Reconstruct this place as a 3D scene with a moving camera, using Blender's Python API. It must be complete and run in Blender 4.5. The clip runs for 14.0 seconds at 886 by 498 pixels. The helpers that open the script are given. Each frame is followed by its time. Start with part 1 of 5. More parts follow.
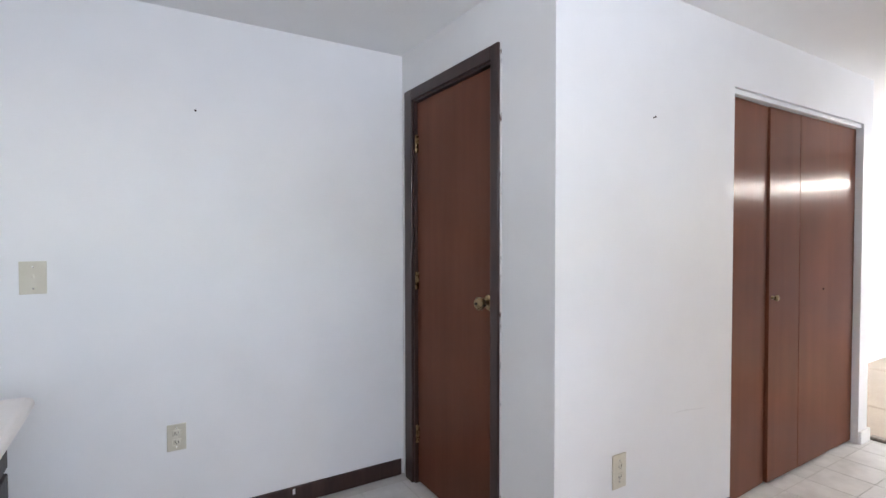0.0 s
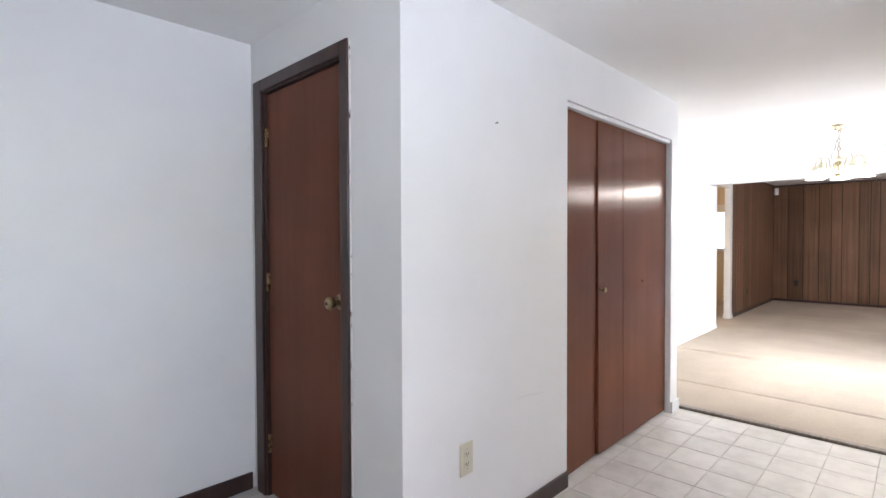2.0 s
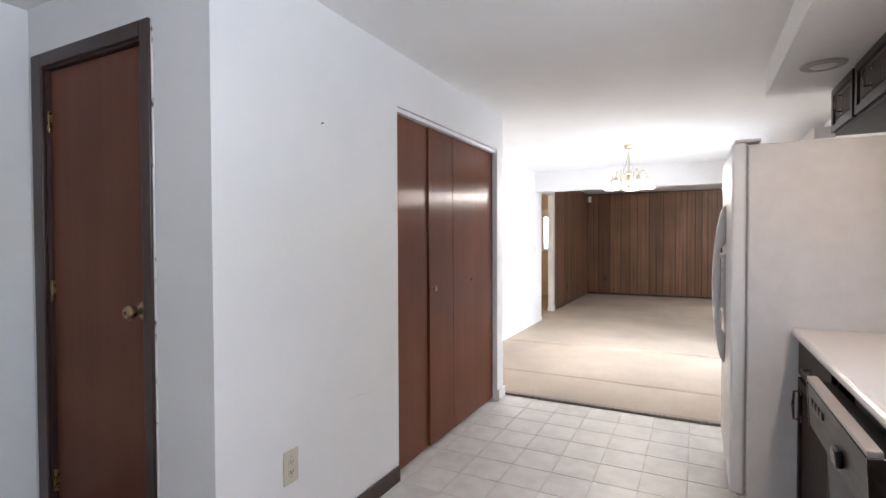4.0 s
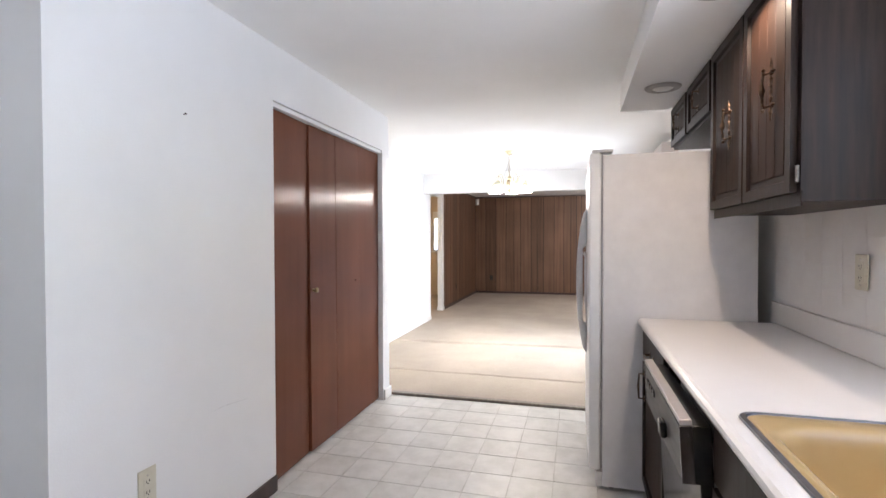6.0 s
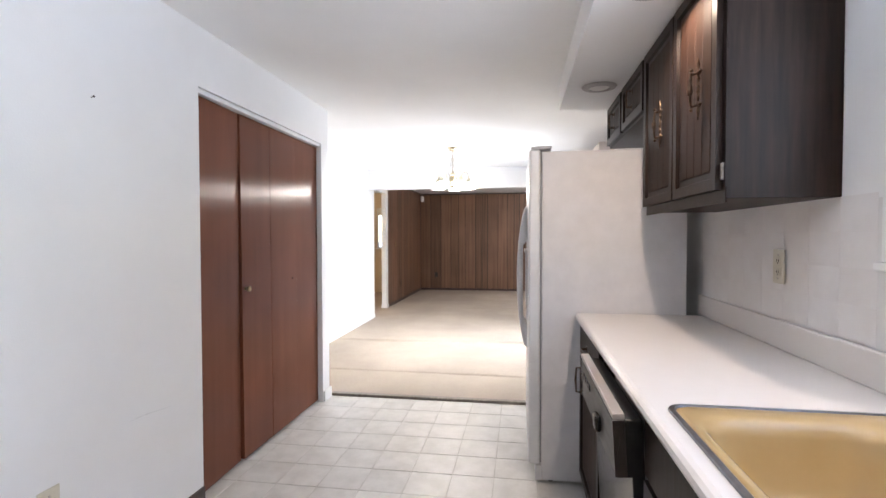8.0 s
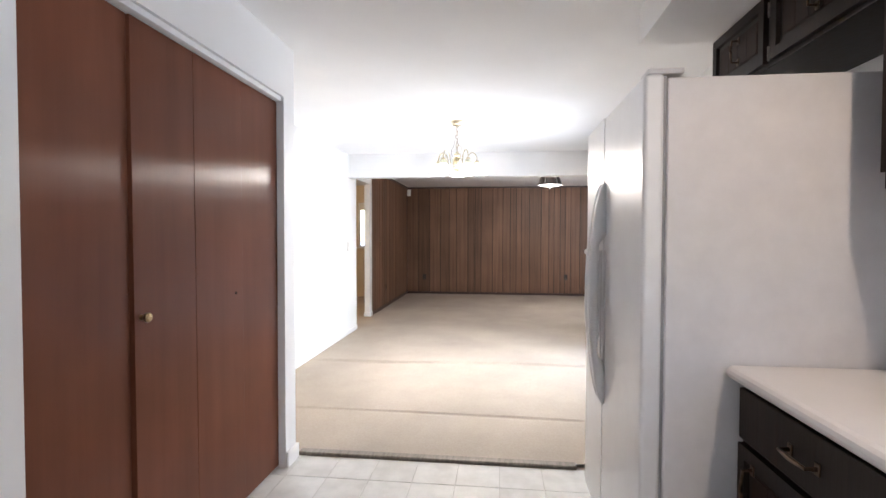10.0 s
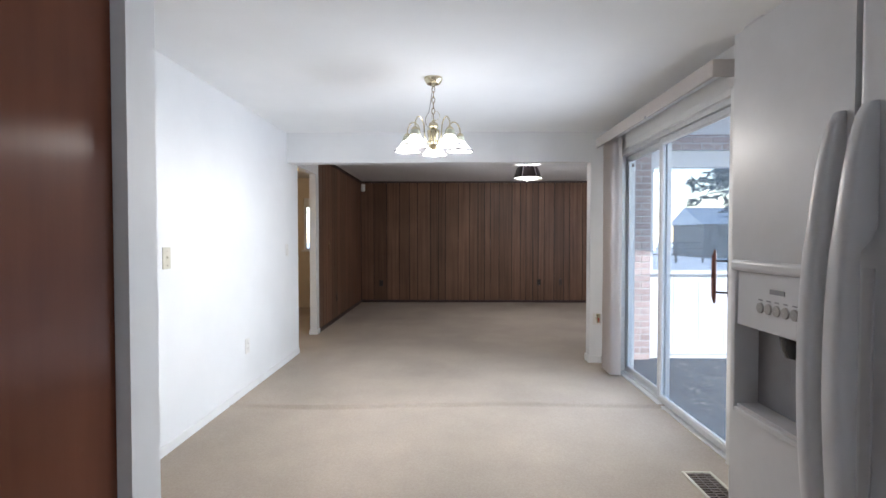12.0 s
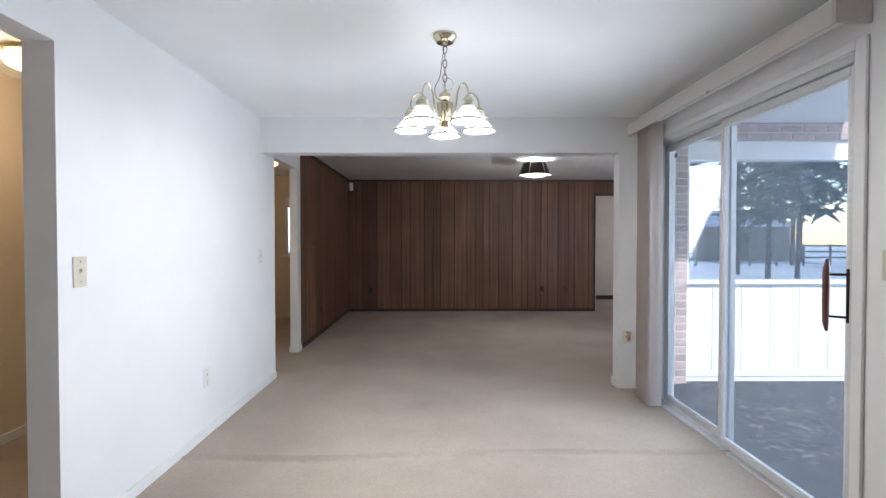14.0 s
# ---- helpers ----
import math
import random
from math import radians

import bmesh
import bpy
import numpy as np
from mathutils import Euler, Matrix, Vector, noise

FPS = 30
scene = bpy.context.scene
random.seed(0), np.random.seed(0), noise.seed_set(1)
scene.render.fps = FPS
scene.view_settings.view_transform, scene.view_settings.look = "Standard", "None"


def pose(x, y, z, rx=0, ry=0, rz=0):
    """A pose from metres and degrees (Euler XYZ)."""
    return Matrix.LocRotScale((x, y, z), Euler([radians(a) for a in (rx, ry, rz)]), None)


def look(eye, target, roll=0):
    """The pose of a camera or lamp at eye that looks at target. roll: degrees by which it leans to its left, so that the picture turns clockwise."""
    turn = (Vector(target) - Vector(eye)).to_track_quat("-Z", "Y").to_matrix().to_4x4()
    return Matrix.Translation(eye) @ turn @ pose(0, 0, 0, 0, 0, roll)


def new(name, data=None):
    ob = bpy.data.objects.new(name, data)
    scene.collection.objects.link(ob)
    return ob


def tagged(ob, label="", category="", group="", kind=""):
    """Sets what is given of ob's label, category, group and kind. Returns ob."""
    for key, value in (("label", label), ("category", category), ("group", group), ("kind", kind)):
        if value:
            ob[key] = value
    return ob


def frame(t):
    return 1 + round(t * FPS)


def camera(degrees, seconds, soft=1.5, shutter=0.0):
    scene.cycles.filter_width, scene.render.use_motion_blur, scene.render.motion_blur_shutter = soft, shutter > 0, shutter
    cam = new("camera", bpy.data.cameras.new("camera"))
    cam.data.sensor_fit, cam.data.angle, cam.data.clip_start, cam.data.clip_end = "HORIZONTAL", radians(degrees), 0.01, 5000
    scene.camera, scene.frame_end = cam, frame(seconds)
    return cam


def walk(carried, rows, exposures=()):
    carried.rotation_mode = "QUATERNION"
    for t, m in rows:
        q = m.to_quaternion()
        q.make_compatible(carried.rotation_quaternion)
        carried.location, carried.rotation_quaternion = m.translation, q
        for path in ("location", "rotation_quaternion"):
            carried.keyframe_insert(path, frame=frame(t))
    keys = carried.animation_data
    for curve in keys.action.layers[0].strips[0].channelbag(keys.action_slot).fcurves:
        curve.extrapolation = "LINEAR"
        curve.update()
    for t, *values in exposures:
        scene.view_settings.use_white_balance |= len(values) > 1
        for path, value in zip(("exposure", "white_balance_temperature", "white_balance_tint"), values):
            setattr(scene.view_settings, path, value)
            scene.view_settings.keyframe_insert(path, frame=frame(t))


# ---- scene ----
cam = camera(84.0, 14.0)
PATH = [
    (0, (1.775, 0.243, 1.337), (2.817, 1.949, 1.286), -0.1),
    (0.5, (1.788, 0.236, 1.337), (2.92, 1.884, 1.286), -0.2),
    (1, (1.812, 0.225, 1.326), (3.047, 1.797, 1.281), -0.2),
    (1.5, (1.838, 0.204, 1.325), (3.174, 1.691, 1.279), -0.2),
    (2, (1.86, 0.181, 1.323), (3.292, 1.577, 1.277), -0.2),
    (2.5, (1.876, 0.159, 1.324), (3.406, 1.446, 1.28), -0.2),
    (3, (1.893, 0.129, 1.327), (3.519, 1.293, 1.284), -0.2),
    (3.5, (1.905, 0.106, 1.323), (3.613, 1.145, 1.281), -0.2),
    (4, (1.909, 0.077, 1.321), (3.686, 0.994, 1.28), -0.2),
    (6.5, (1.921, -0.008, 1.314), (3.87, 0.436, 1.275), -0.1),
    (7, (1.917, -0.018, 1.315), (3.881, 0.358, 1.274), -0.1),
    (7.5, (1.916, -0.028, 1.314), (3.889, 0.296, 1.274), -0.1),
    (8, (1.979, -0.019, 1.309), (3.954, 0.288, 1.26), -0.1),
    (8.5, (2.153, 0.031, 1.301), (4.13, 0.327, 1.242), -0.1),
    (8.7, (2.259, 0.067, 1.292), (4.237, 0.358, 1.233), -0.1),
    (10.8, (3.621, 0.486, 1.287), (5.615, 0.63, 1.23), 0.0),
    (11, (3.747, 0.506, 1.305), (5.743, 0.624, 1.246), -0.1),
    (11.5, (4.034, 0.564, 1.292), (6.032, 0.632, 1.241), 0.0),
    (12, (4.302, 0.614, 1.281), (6.301, 0.65, 1.233), 0.0),
    (12.5, (4.552, 0.664, 1.287), (6.552, 0.684, 1.24), 0.0),
    (13, (4.769, 0.713, 1.289), (6.769, 0.719, 1.244), -0.0),
    (13.5, (4.938, 0.739, 1.289), (6.938, 0.734, 1.251), 0.1),
    (14, (5.062, 0.767, 1.292), (7.061, 0.751, 1.255), 0.0),
]
walk(cam, [(t, look(eye, target, roll)) for t, eye, target, roll in PATH],
     [(0, 2.47, 6300, 15), (3, 2.38, 6300, 15), (4, 2.17, 6300, 15), (5.4, 2.28, 6300, 15), (6.5, 2.38, 6250, 15), (8.7, 2.40, 6250, 15), (10.8, 1.88, 6200, 14), (11.5, 1.52, 6050, 13), (12.2, 1.30, 5950, 13), (13, 1.18, 5900, 13), (14, 1.18, 5900, 13)])

# ---- world, sun, large lights ----
world = bpy.data.worlds.new("world")
scene.world = world
world.use_nodes = True
_sky = world.node_tree.nodes.new("ShaderNodeTexSky")
_sky.sky_type, _sky.sun_disc = "NISHITA", False
_sky.dust_density, _sky.air_density = 0.2, 1.2
_sky.sun_elevation, _sky.sun_rotation = radians(29.9), radians(-93.5)
world.node_tree.links.new(_sky.outputs[0], world.node_tree.nodes["Background"].inputs[0])
world.node_tree.nodes["Background"].inputs[1].default_value = 0.15


def lamp(name, kind, m, energy, color, **settings):
    data = bpy.data.lights.new(name, kind)
    data.energy, data.color = energy, color
    ob = new(name, data)
    ob.matrix_world = m
    return ob, data


_, _d = lamp("sun", "SUN", look((0, 0, 20), (8.0, 0.5, 20 - 4.6)), 2.0, (1.0, 0.95, 0.88))
_d.angle = radians(1.5)
# daylight in the opening of the sliding door and of the kitchen window
_, _d = lamp("slider_daylight", "AREA", look((7.87, -0.945, 1.03), (7.87, 2.0, 1.03)), 6.4, (0.87, 0.94, 1.0))
_d.shape, _d.size, _d.size_y, _d.spread = "RECTANGLE", 1.5, 1.8, radians(112)
_, _d = lamp("slider_snowlight", "AREA", look((7.85, -0.80, 0.45), (7.7, 1.4, 2.2)), 3.4, (0.90, 0.95, 1.0))
_d.shape, _d.size, _d.size_y, _d.spread = "RECTANGLE", 1.5, 0.36, radians(100)
_, _d = lamp("slider_skylight", "AREA", look((7.85, -0.86, 1.86), (7.85, 0.5, 0.15)), 4.5, (0.86, 0.94, 1.0))
_d.shape, _d.size, _d.size_y, _d.spread = "RECTANGLE", 1.5, 0.25, radians(118)
_, _d = lamp("window_daylight", "AREA", look((2.05, -1.0, 1.66), (1.55, 2.7, 1.3)), 1.75, (0.84, 0.915, 1.0))
_d.shape, _d.size, _d.size_y, _d.spread = "RECTANGLE", 1.1, 0.7, radians(88)
_, _d = lamp("window_snowlight", "AREA", look((2.25, -1.0, 1.60), (3.5, 0.5, 3.7)), 5.0, (0.87, 0.93, 1.0))
_d.shape, _d.size, _d.size_y, _d.spread = "RECTANGLE", 1.5, 0.6, radians(112)
# daylight in the opening of the panelled room's large window
_, _d = lamp("bay_daylight", "AREA", look((9.625, -2.22, 1.47), (12.5, -1.6, 1.75)), 7.0, (0.95, 0.965, 1.0))
_d.shape, _d.size, _d.size_y, _d.spread = "RECTANGLE", 1.45, 1.0, radians(150)


# ---- materials ----
def mat(name, a, b=None, rough=0.5, metal=0.0, scale=(6, 6, 6), detail=6, spread=(0.35, 0.65), bump=0.0, bump_scale=None,
        coat=0.0, vary=0.0, rough_vary=0.1, spec=0.5, stain=0.0):
    m = bpy.data.materials.new(name)
    m.use_nodes = True
    nt = m.node_tree
    n, l = nt.nodes, nt.links
    bsdf = n["Principled BSDF"]
    bsdf.inputs["Roughness"].default_value = rough
    bsdf.inputs["Metallic"].default_value = metal
    bsdf.inputs["Coat Weight"].default_value = coat
    bsdf.inputs["Coat Roughness"].default_value = 0.15
    bsdf.inputs["Specular IOR Level"].default_value = spec
    b = b or a
    tc = n.new("ShaderNodeTexCoord")
    mp = n.new("ShaderNodeMapping")
    mp.inputs["Scale"].default_value = scale
    l.new(tc.outputs["Object"], mp.inputs["Vector"])
    if vary:
        info = n.new("ShaderNodeObjectInfo")
        mul = n.new("ShaderNodeMath")
        mul.operation = "MULTIPLY"
        mul.inputs[1].default_value = 37.0
        l.new(info.outputs["Random"], mul.inputs[0])
        l.new(mul.outputs[0], mp.inputs["Location"])
    tex = n.new("ShaderNodeTexNoise")
    tex.inputs["Scale"].default_value = 1.0
    tex.inputs["Detail"].default_value = detail
    tex.inputs["Roughness"].default_value = 0.6
    l.new(mp.outputs[0], tex.inputs["Vector"])
    ramp = n.new("ShaderNodeValToRGB")
    ramp.color_ramp.elements[0].position, ramp.color_ramp.elements[1].position = spread
    ramp.color_ramp.elements[0].color = (*a, 1)
    ramp.color_ramp.elements[1].color = (*b, 1)
    l.new(tex.outputs["Fac"], ramp.inputs["Fac"])
    col = ramp.outputs["Color"]
    if stain:
        big = n.new("ShaderNodeTexNoise")
        big.inputs["Scale"].default_value = 1.3
        big.inputs["Detail"].default_value = 4
        l.new(tc.outputs["Object"], big.inputs["Vector"])
        rg = n.new("ShaderNodeMapRange")
        rg.inputs["From Min"].default_value, rg.inputs["From Max"].default_value = 0.3, 0.7
        rg.inputs["To Min"].default_value, rg.inputs["To Max"].default_value = 1 - stain, 1 + stain * 0.4
        l.new(big.outputs["Fac"], rg.inputs["Value"])
        mx = n.new("ShaderNodeVectorMath")
        mx.operation = "SCALE"
        l.new(col, mx.inputs[0])
        l.new(rg.outputs[0], mx.inputs["Scale"])
        col = mx.outputs["Vector"]
    if vary:
        rg = n.new("ShaderNodeMapRange")
        rg.inputs["To Min"].default_value, rg.inputs["To Max"].default_value = 1 - vary, 1 + vary
        l.new(info.outputs["Random"], rg.inputs["Value"])
        mx = n.new("ShaderNodeVectorMath")
        mx.operation = "SCALE"
        l.new(col, mx.inputs[0])
        l.new(rg.outputs[0], mx.inputs["Scale"])
        col = mx.outputs["Vector"]
    l.new(col, bsdf.inputs["Base Color"])
    rr = n.new("ShaderNodeMapRange")
    rr.inputs["To Min"].default_value, rr.inputs["To Max"].default_value = max(0.02, rough - rough_vary), min(1, rough + rough_vary)
    l.new(tex.outputs["Fac"], rr.inputs["Value"])
    l.new(rr.outputs[0], bsdf.inputs["Roughness"])
    if bump:
        bt = tex
        if bump_scale:
            bt = n.new("ShaderNodeTexNoise")
            bt.inputs["Scale"].default_value = bump_scale
            bt.inputs["Detail"].default_value = 3
            l.new(tc.outputs["Object"], bt.inputs["Vector"])
        bp = n.new("ShaderNodeBump")
        bp.inputs["Strength"].default_value = bump
        bp.inputs["Distance"].default_value = 0.004
        l.new(bt.outputs["Fac"], bp.inputs["Height"])
        l.new(bp.outputs[0], bsdf.inputs["Normal"])
    return m


def glow(name, color, strength):
    m = bpy.data.materials.new(name)
    m.use_nodes = True
    bsdf = m.node_tree.nodes["Principled BSDF"]
    bsdf.inputs["Base Color"].default_value = (*color, 1)
    bsdf.inputs["Emission Color"].default_value = (*color, 1)
    bsdf.inputs["Emission Strength"].default_value = strength
    bsdf.inputs["Roughness"].default_value = 0.3
    return m


def glass(name, reflect, tint=(1, 1, 1), dust_haze=0.0):
    m = bpy.data.materials.new(name)
    m.use_nodes = True
    n, l = m.node_tree.nodes, m.node_tree.links
    n.remove(n["Principled BSDF"])
    mix, tr, gl = n.new("ShaderNodeMixShader"), n.new("ShaderNodeBsdfTransparent"), n.new("ShaderNodeBsdfGlossy")
    tr.inputs[0].default_value = (*tint, 1)
    gl.inputs["Roughness"].default_value = 0.0
    mix.inputs[0].default_value = reflect
    l.new(tr.outputs[0], mix.inputs[1])
    l.new(gl.outputs[0], mix.inputs[2])
    l.new(mix.outputs[0], n["Material Output"].inputs[0])
    # pale veil: a little pane dust plus glare haze put into the glass
    if dust_haze:
        film, haze = n.new("ShaderNodeMixShader"), n.new("ShaderNodeBsdfTranslucent")
        haze.inputs[0].default_value = (0.85, 0.92, 1.0, 1)
        film.inputs[0].default_value = dust_haze
        l.new(mix.outputs[0], film.inputs[1])
        l.new(haze.outputs[0], film.inputs[2])
        l.new(film.outputs[0], n["Material Output"].inputs[0])
    return m


PAINT = mat("wall_paint", (0.78, 0.78, 0.775), (0.82, 0.82, 0.815), 0.55, scale=(1.5, 1.5, 1.5), bump=0.12, bump_scale=160, stain=0.035)
SCUFF = mat("rubbed_paint", (0.66, 0.655, 0.65), (0.76, 0.76, 0.755), 0.5, scale=(60, 60, 60))
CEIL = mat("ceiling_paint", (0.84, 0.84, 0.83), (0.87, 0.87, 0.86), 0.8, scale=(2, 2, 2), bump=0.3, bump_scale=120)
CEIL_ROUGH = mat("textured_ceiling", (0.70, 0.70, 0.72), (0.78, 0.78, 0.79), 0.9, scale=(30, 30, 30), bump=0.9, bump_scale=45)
TRIM = mat("trim_paint", (0.76, 0.76, 0.75), (0.80, 0.80, 0.79), 0.35, scale=(8, 8, 8), stain=0.04)
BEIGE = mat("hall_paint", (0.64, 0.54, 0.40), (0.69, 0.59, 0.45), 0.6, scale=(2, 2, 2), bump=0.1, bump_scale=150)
CREAM = mat("far_room_paint", (0.58, 0.50, 0.42), (0.64, 0.56, 0.47), 0.6, scale=(3, 3, 3))
DOOR = mat("luan_veneer", (0.130, 0.045, 0.025), (0.178, 0.066, 0.037), 0.30, scale=(14, 14, 0.9), detail=7, spread=(0.2, 0.8), stain=0.28, spec=0.13, rough_vary=0.03)
def across_grain(m, amount):
    """Stretches a surface's sheen sideways, as fine upright wood grain does."""
    n, l = m.node_tree.nodes, m.node_tree.links
    geo, cross = n.new("ShaderNodeNewGeometry"), n.new("ShaderNodeVectorMath")
    cross.operation = "CROSS_PRODUCT"
    cross.inputs[1].default_value = (0, 0, 1)
    l.new(geo.outputs["Normal"], cross.inputs[0])
    l.new(cross.outputs["Vector"], n["Principled BSDF"].inputs["Tangent"])
    n["Principled BSDF"].inputs["Anisotropic"].default_value = amount
    return m


across_grain(DOOR, 0.92)
DARKTRIM = mat("dark_stained_trim", (0.028, 0.013, 0.011), (0.055, 0.028, 0.023), 0.38, scale=(20, 20, 3), bump=0.08)
CABINET = mat("dark_stained_oak", (0.0090, 0.0056, 0.0047), (0.038, 0.0225, 0.0178), 0.42, scale=(45, 45, 3.2), detail=10, spread=(0.28, 0.78), bump=0.2, coat=0.0, spec=0.14, stain=0.35)
CABINET_IN = mat("stained_panel", (0.013, 0.007, 0.005), (0.040, 0.019, 0.012), 0.55, scale=(45, 45, 2.2), detail=9, spread=(0.3, 0.75), bump=0.05, spec=0.12)
PANEL = mat("walnut_panel_board", (0.114, 0.058, 0.034), (0.214, 0.114, 0.066), 0.45, scale=(24, 24, 0.7), detail=9, spread=(0.3, 0.72), bump=0.12, vary=0.21, spec=0.35, stain=0.22)
GROOVE = mat("panel_groove", (0.010, 0.006, 0.005), None, 0.7)
VINYL = mat("vinyl_tile", (0.53, 0.515, 0.485), (0.645, 0.63, 0.60), 0.42, scale=(9, 9, 9), detail=10, spread=(0.34, 0.62), bump=0.05, vary=0.04, rough_vary=0.08)
GROUT = mat("tile_joint", (0.47, 0.45, 0.42), (0.55, 0.53, 0.49), 0.6, scale=(12, 12, 12))
CARPET = mat("beige_carpet", (0.405, 0.345, 0.286), (0.455, 0.392, 0.329), 0.95, scale=(90, 90, 90), detail=5, bump=0.5, bump_scale=220, spec=0.1, stain=0.16)
LAMINATE = mat("white_laminate", (0.725, 0.685, 0.65), (0.745, 0.705, 0.67), 0.32, scale=(14, 14, 14), spread=(0.3, 0.7), stain=0.03, rough_vary=0.02)
GOLD = mat("harvest_gold_enamel", (0.46, 0.315, 0.140), (0.50, 0.35, 0.165), 0.24, scale=(5, 5, 5), coat=0.4, rough_vary=0.04, stain=0.06)
RIM = mat("steel_rim", (0.10, 0.10, 0.11), (0.16, 0.16, 0.17), 0.35, metal=0.6, scale=(30, 30, 30))
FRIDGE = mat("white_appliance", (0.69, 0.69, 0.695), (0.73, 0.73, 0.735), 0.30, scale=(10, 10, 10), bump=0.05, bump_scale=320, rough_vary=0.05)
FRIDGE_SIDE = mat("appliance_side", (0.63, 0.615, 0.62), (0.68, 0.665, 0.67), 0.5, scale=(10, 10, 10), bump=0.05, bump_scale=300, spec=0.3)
GREYPL = mat("grey_plastic", (0.24, 0.24, 0.25), (0.30, 0.30, 0.31), 0.5, scale=(12, 12, 12))
BLACK = mat("black_plastic", (0.012, 0.012, 0.013), (0.025, 0.025, 0.026), 0.25, scale=(12, 12, 12))
BLACKGLASS = mat("black_enamel", (0.015, 0.014, 0.014), (0.03, 0.028, 0.028), 0.16, scale=(8, 8, 8), coat=0.0, spec=0.5)
FASCIA = mat("dark_fascia", (0.014, 0.013, 0.013), (0.024, 0.022, 0.022), 0.36, scale=(8, 8, 40), spec=0.3)
STRIP = mat("brushed_strip", (0.40, 0.36, 0.335), (0.45, 0.41, 0.38), 0.38, metal=0.5, scale=(4, 60, 60))
CHROME = mat("chrome", (0.70, 0.68, 0.66), (0.80, 0.78, 0.76), 0.16, metal=1.0, scale=(20, 20, 20), rough_vary=0.06)
WORNSTEEL = mat("worn_steel", (0.14, 0.125, 0.11), (0.30, 0.27, 0.24), 0.4, metal=0.9, scale=(60, 60, 60))
ALU = mat("aluminium", (0.62, 0.625, 0.63), (0.70, 0.705, 0.71), 0.4, metal=0.3, scale=(20, 20, 60))
WHITEALU = mat("white_frame", (0.74, 0.75, 0.76), (0.80, 0.81, 0.82), 0.35, scale=(10, 10, 10), stain=0.04)
BRASS = mat("polished_brass", (0.60, 0.53, 0.36), (0.70, 0.63, 0.46), 0.2, metal=1.0, scale=(18, 18, 18))
OLDBRASS = mat("aged_brass", (0.24, 0.17, 0.09), (0.36, 0.27, 0.15), 0.28, metal=1.0, scale=(40, 40, 40))
IRON = mat("wrought_iron", (0.022, 0.016, 0.013), (0.05, 0.035, 0.028), 0.34, metal=0.7, scale=(40, 40, 40), bump=0.2)
CAULK = mat("chipped_paint_edge", (0.10, 0.035, 0.03), (0.74, 0.72, 0.70), 0.5, scale=(40, 40, 14), detail=4, spread=(0.34, 0.42))
PLATE = mat("ivory_plastic", (0.56, 0.525, 0.42), (0.62, 0.585, 0.48), 0.35, scale=(9, 9, 9))
PLATEW = mat("white_plastic", (0.72, 0.70, 0.66), (0.77, 0.75, 0.71), 0.35, scale=(9, 9, 9))
# greyer than white_plastic, for the soffit rings and dispenser buttons
PALEGREYPL = mat("pale_grey_plastic", (0.40, 0.38, 0.36), (0.47, 0.45, 0.43), 0.45, scale=(20, 20, 20))
BROWNPL = mat("brown_plastic", (0.018, 0.011, 0.008), (0.03, 0.018, 0.013), 0.35, scale=(9, 9, 9))
WALNUTPL = mat("walnut_plastic", (0.06, 0.031, 0.021), (0.08, 0.042, 0.029), 0.4, scale=(9, 9, 9))
VALANCE = mat("fabric_valance", (0.575, 0.53, 0.505), (0.605, 0.56, 0.535), 0.7, scale=(60, 60, 60), bump=0.05)
BACKSPLASH = mat("glazed_wall_tile", (0.70, 0.68, 0.66), (0.74, 0.725, 0.71), 0.34, scale=(9, 9, 9), vary=0.006, rough_vary=0.03)
TILEJOINT = mat("white_joint", (0.665, 0.65, 0.635), (0.71, 0.695, 0.68), 0.5, scale=(20, 20, 20))
BRICK = mat("red_brick", (0.38, 0.27, 0.24), (0.50, 0.395, 0.355), 0.85, scale=(18, 18, 18), bump=0.5, vary=0.18)
MORTAR = mat("mortar", (0.50, 0.48, 0.45), (0.60, 0.58, 0.55), 0.9, scale=(40, 40, 40), bump=0.4)
# wet concrete, with the patio's shade also put into this dark colour
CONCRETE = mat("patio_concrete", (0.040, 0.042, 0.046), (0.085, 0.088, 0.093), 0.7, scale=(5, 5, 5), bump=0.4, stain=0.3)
SNOW = mat("snow", (0.72, 0.76, 0.80), (0.86, 0.88, 0.90), 0.7, scale=(1.2, 1.2, 1.2), bump=0.5, bump_scale=3)
LEAF_DRY = mat("dry_leaf", (0.10, 0.085, 0.075), (0.26, 0.235, 0.215), 0.7, scale=(9, 9, 9), vary=0.2)
NEEDLE = mat("pine_needles", (0.075, 0.105, 0.10), (0.12, 0.14, 0.125), 0.8, scale=(4, 4, 4))
BARK = mat("bark", (0.06, 0.05, 0.042), (0.13, 0.11, 0.09), 0.9, scale=(14, 14, 3), bump=0.6)
REDWOOD = mat("redwood_handle", (0.10, 0.03, 0.02), (0.17, 0.055, 0.035), 0.35, scale=(40, 40, 6), coat=0.3)
VENT = mat("brown_register", (0.17, 0.125, 0.095), (0.24, 0.185, 0.145), 0.45, metal=0.4, scale=(20, 20, 20))
ROOF = mat("asphalt_shingle", (0.06, 0.06, 0.065), (0.11, 0.11, 0.115), 0.9, scale=(20, 20, 20), bump=0.4)
FENCEW = mat("weathered_fence", (0.20, 0.18, 0.16), (0.32, 0.29, 0.26), 0.85, scale=(20, 20, 3))
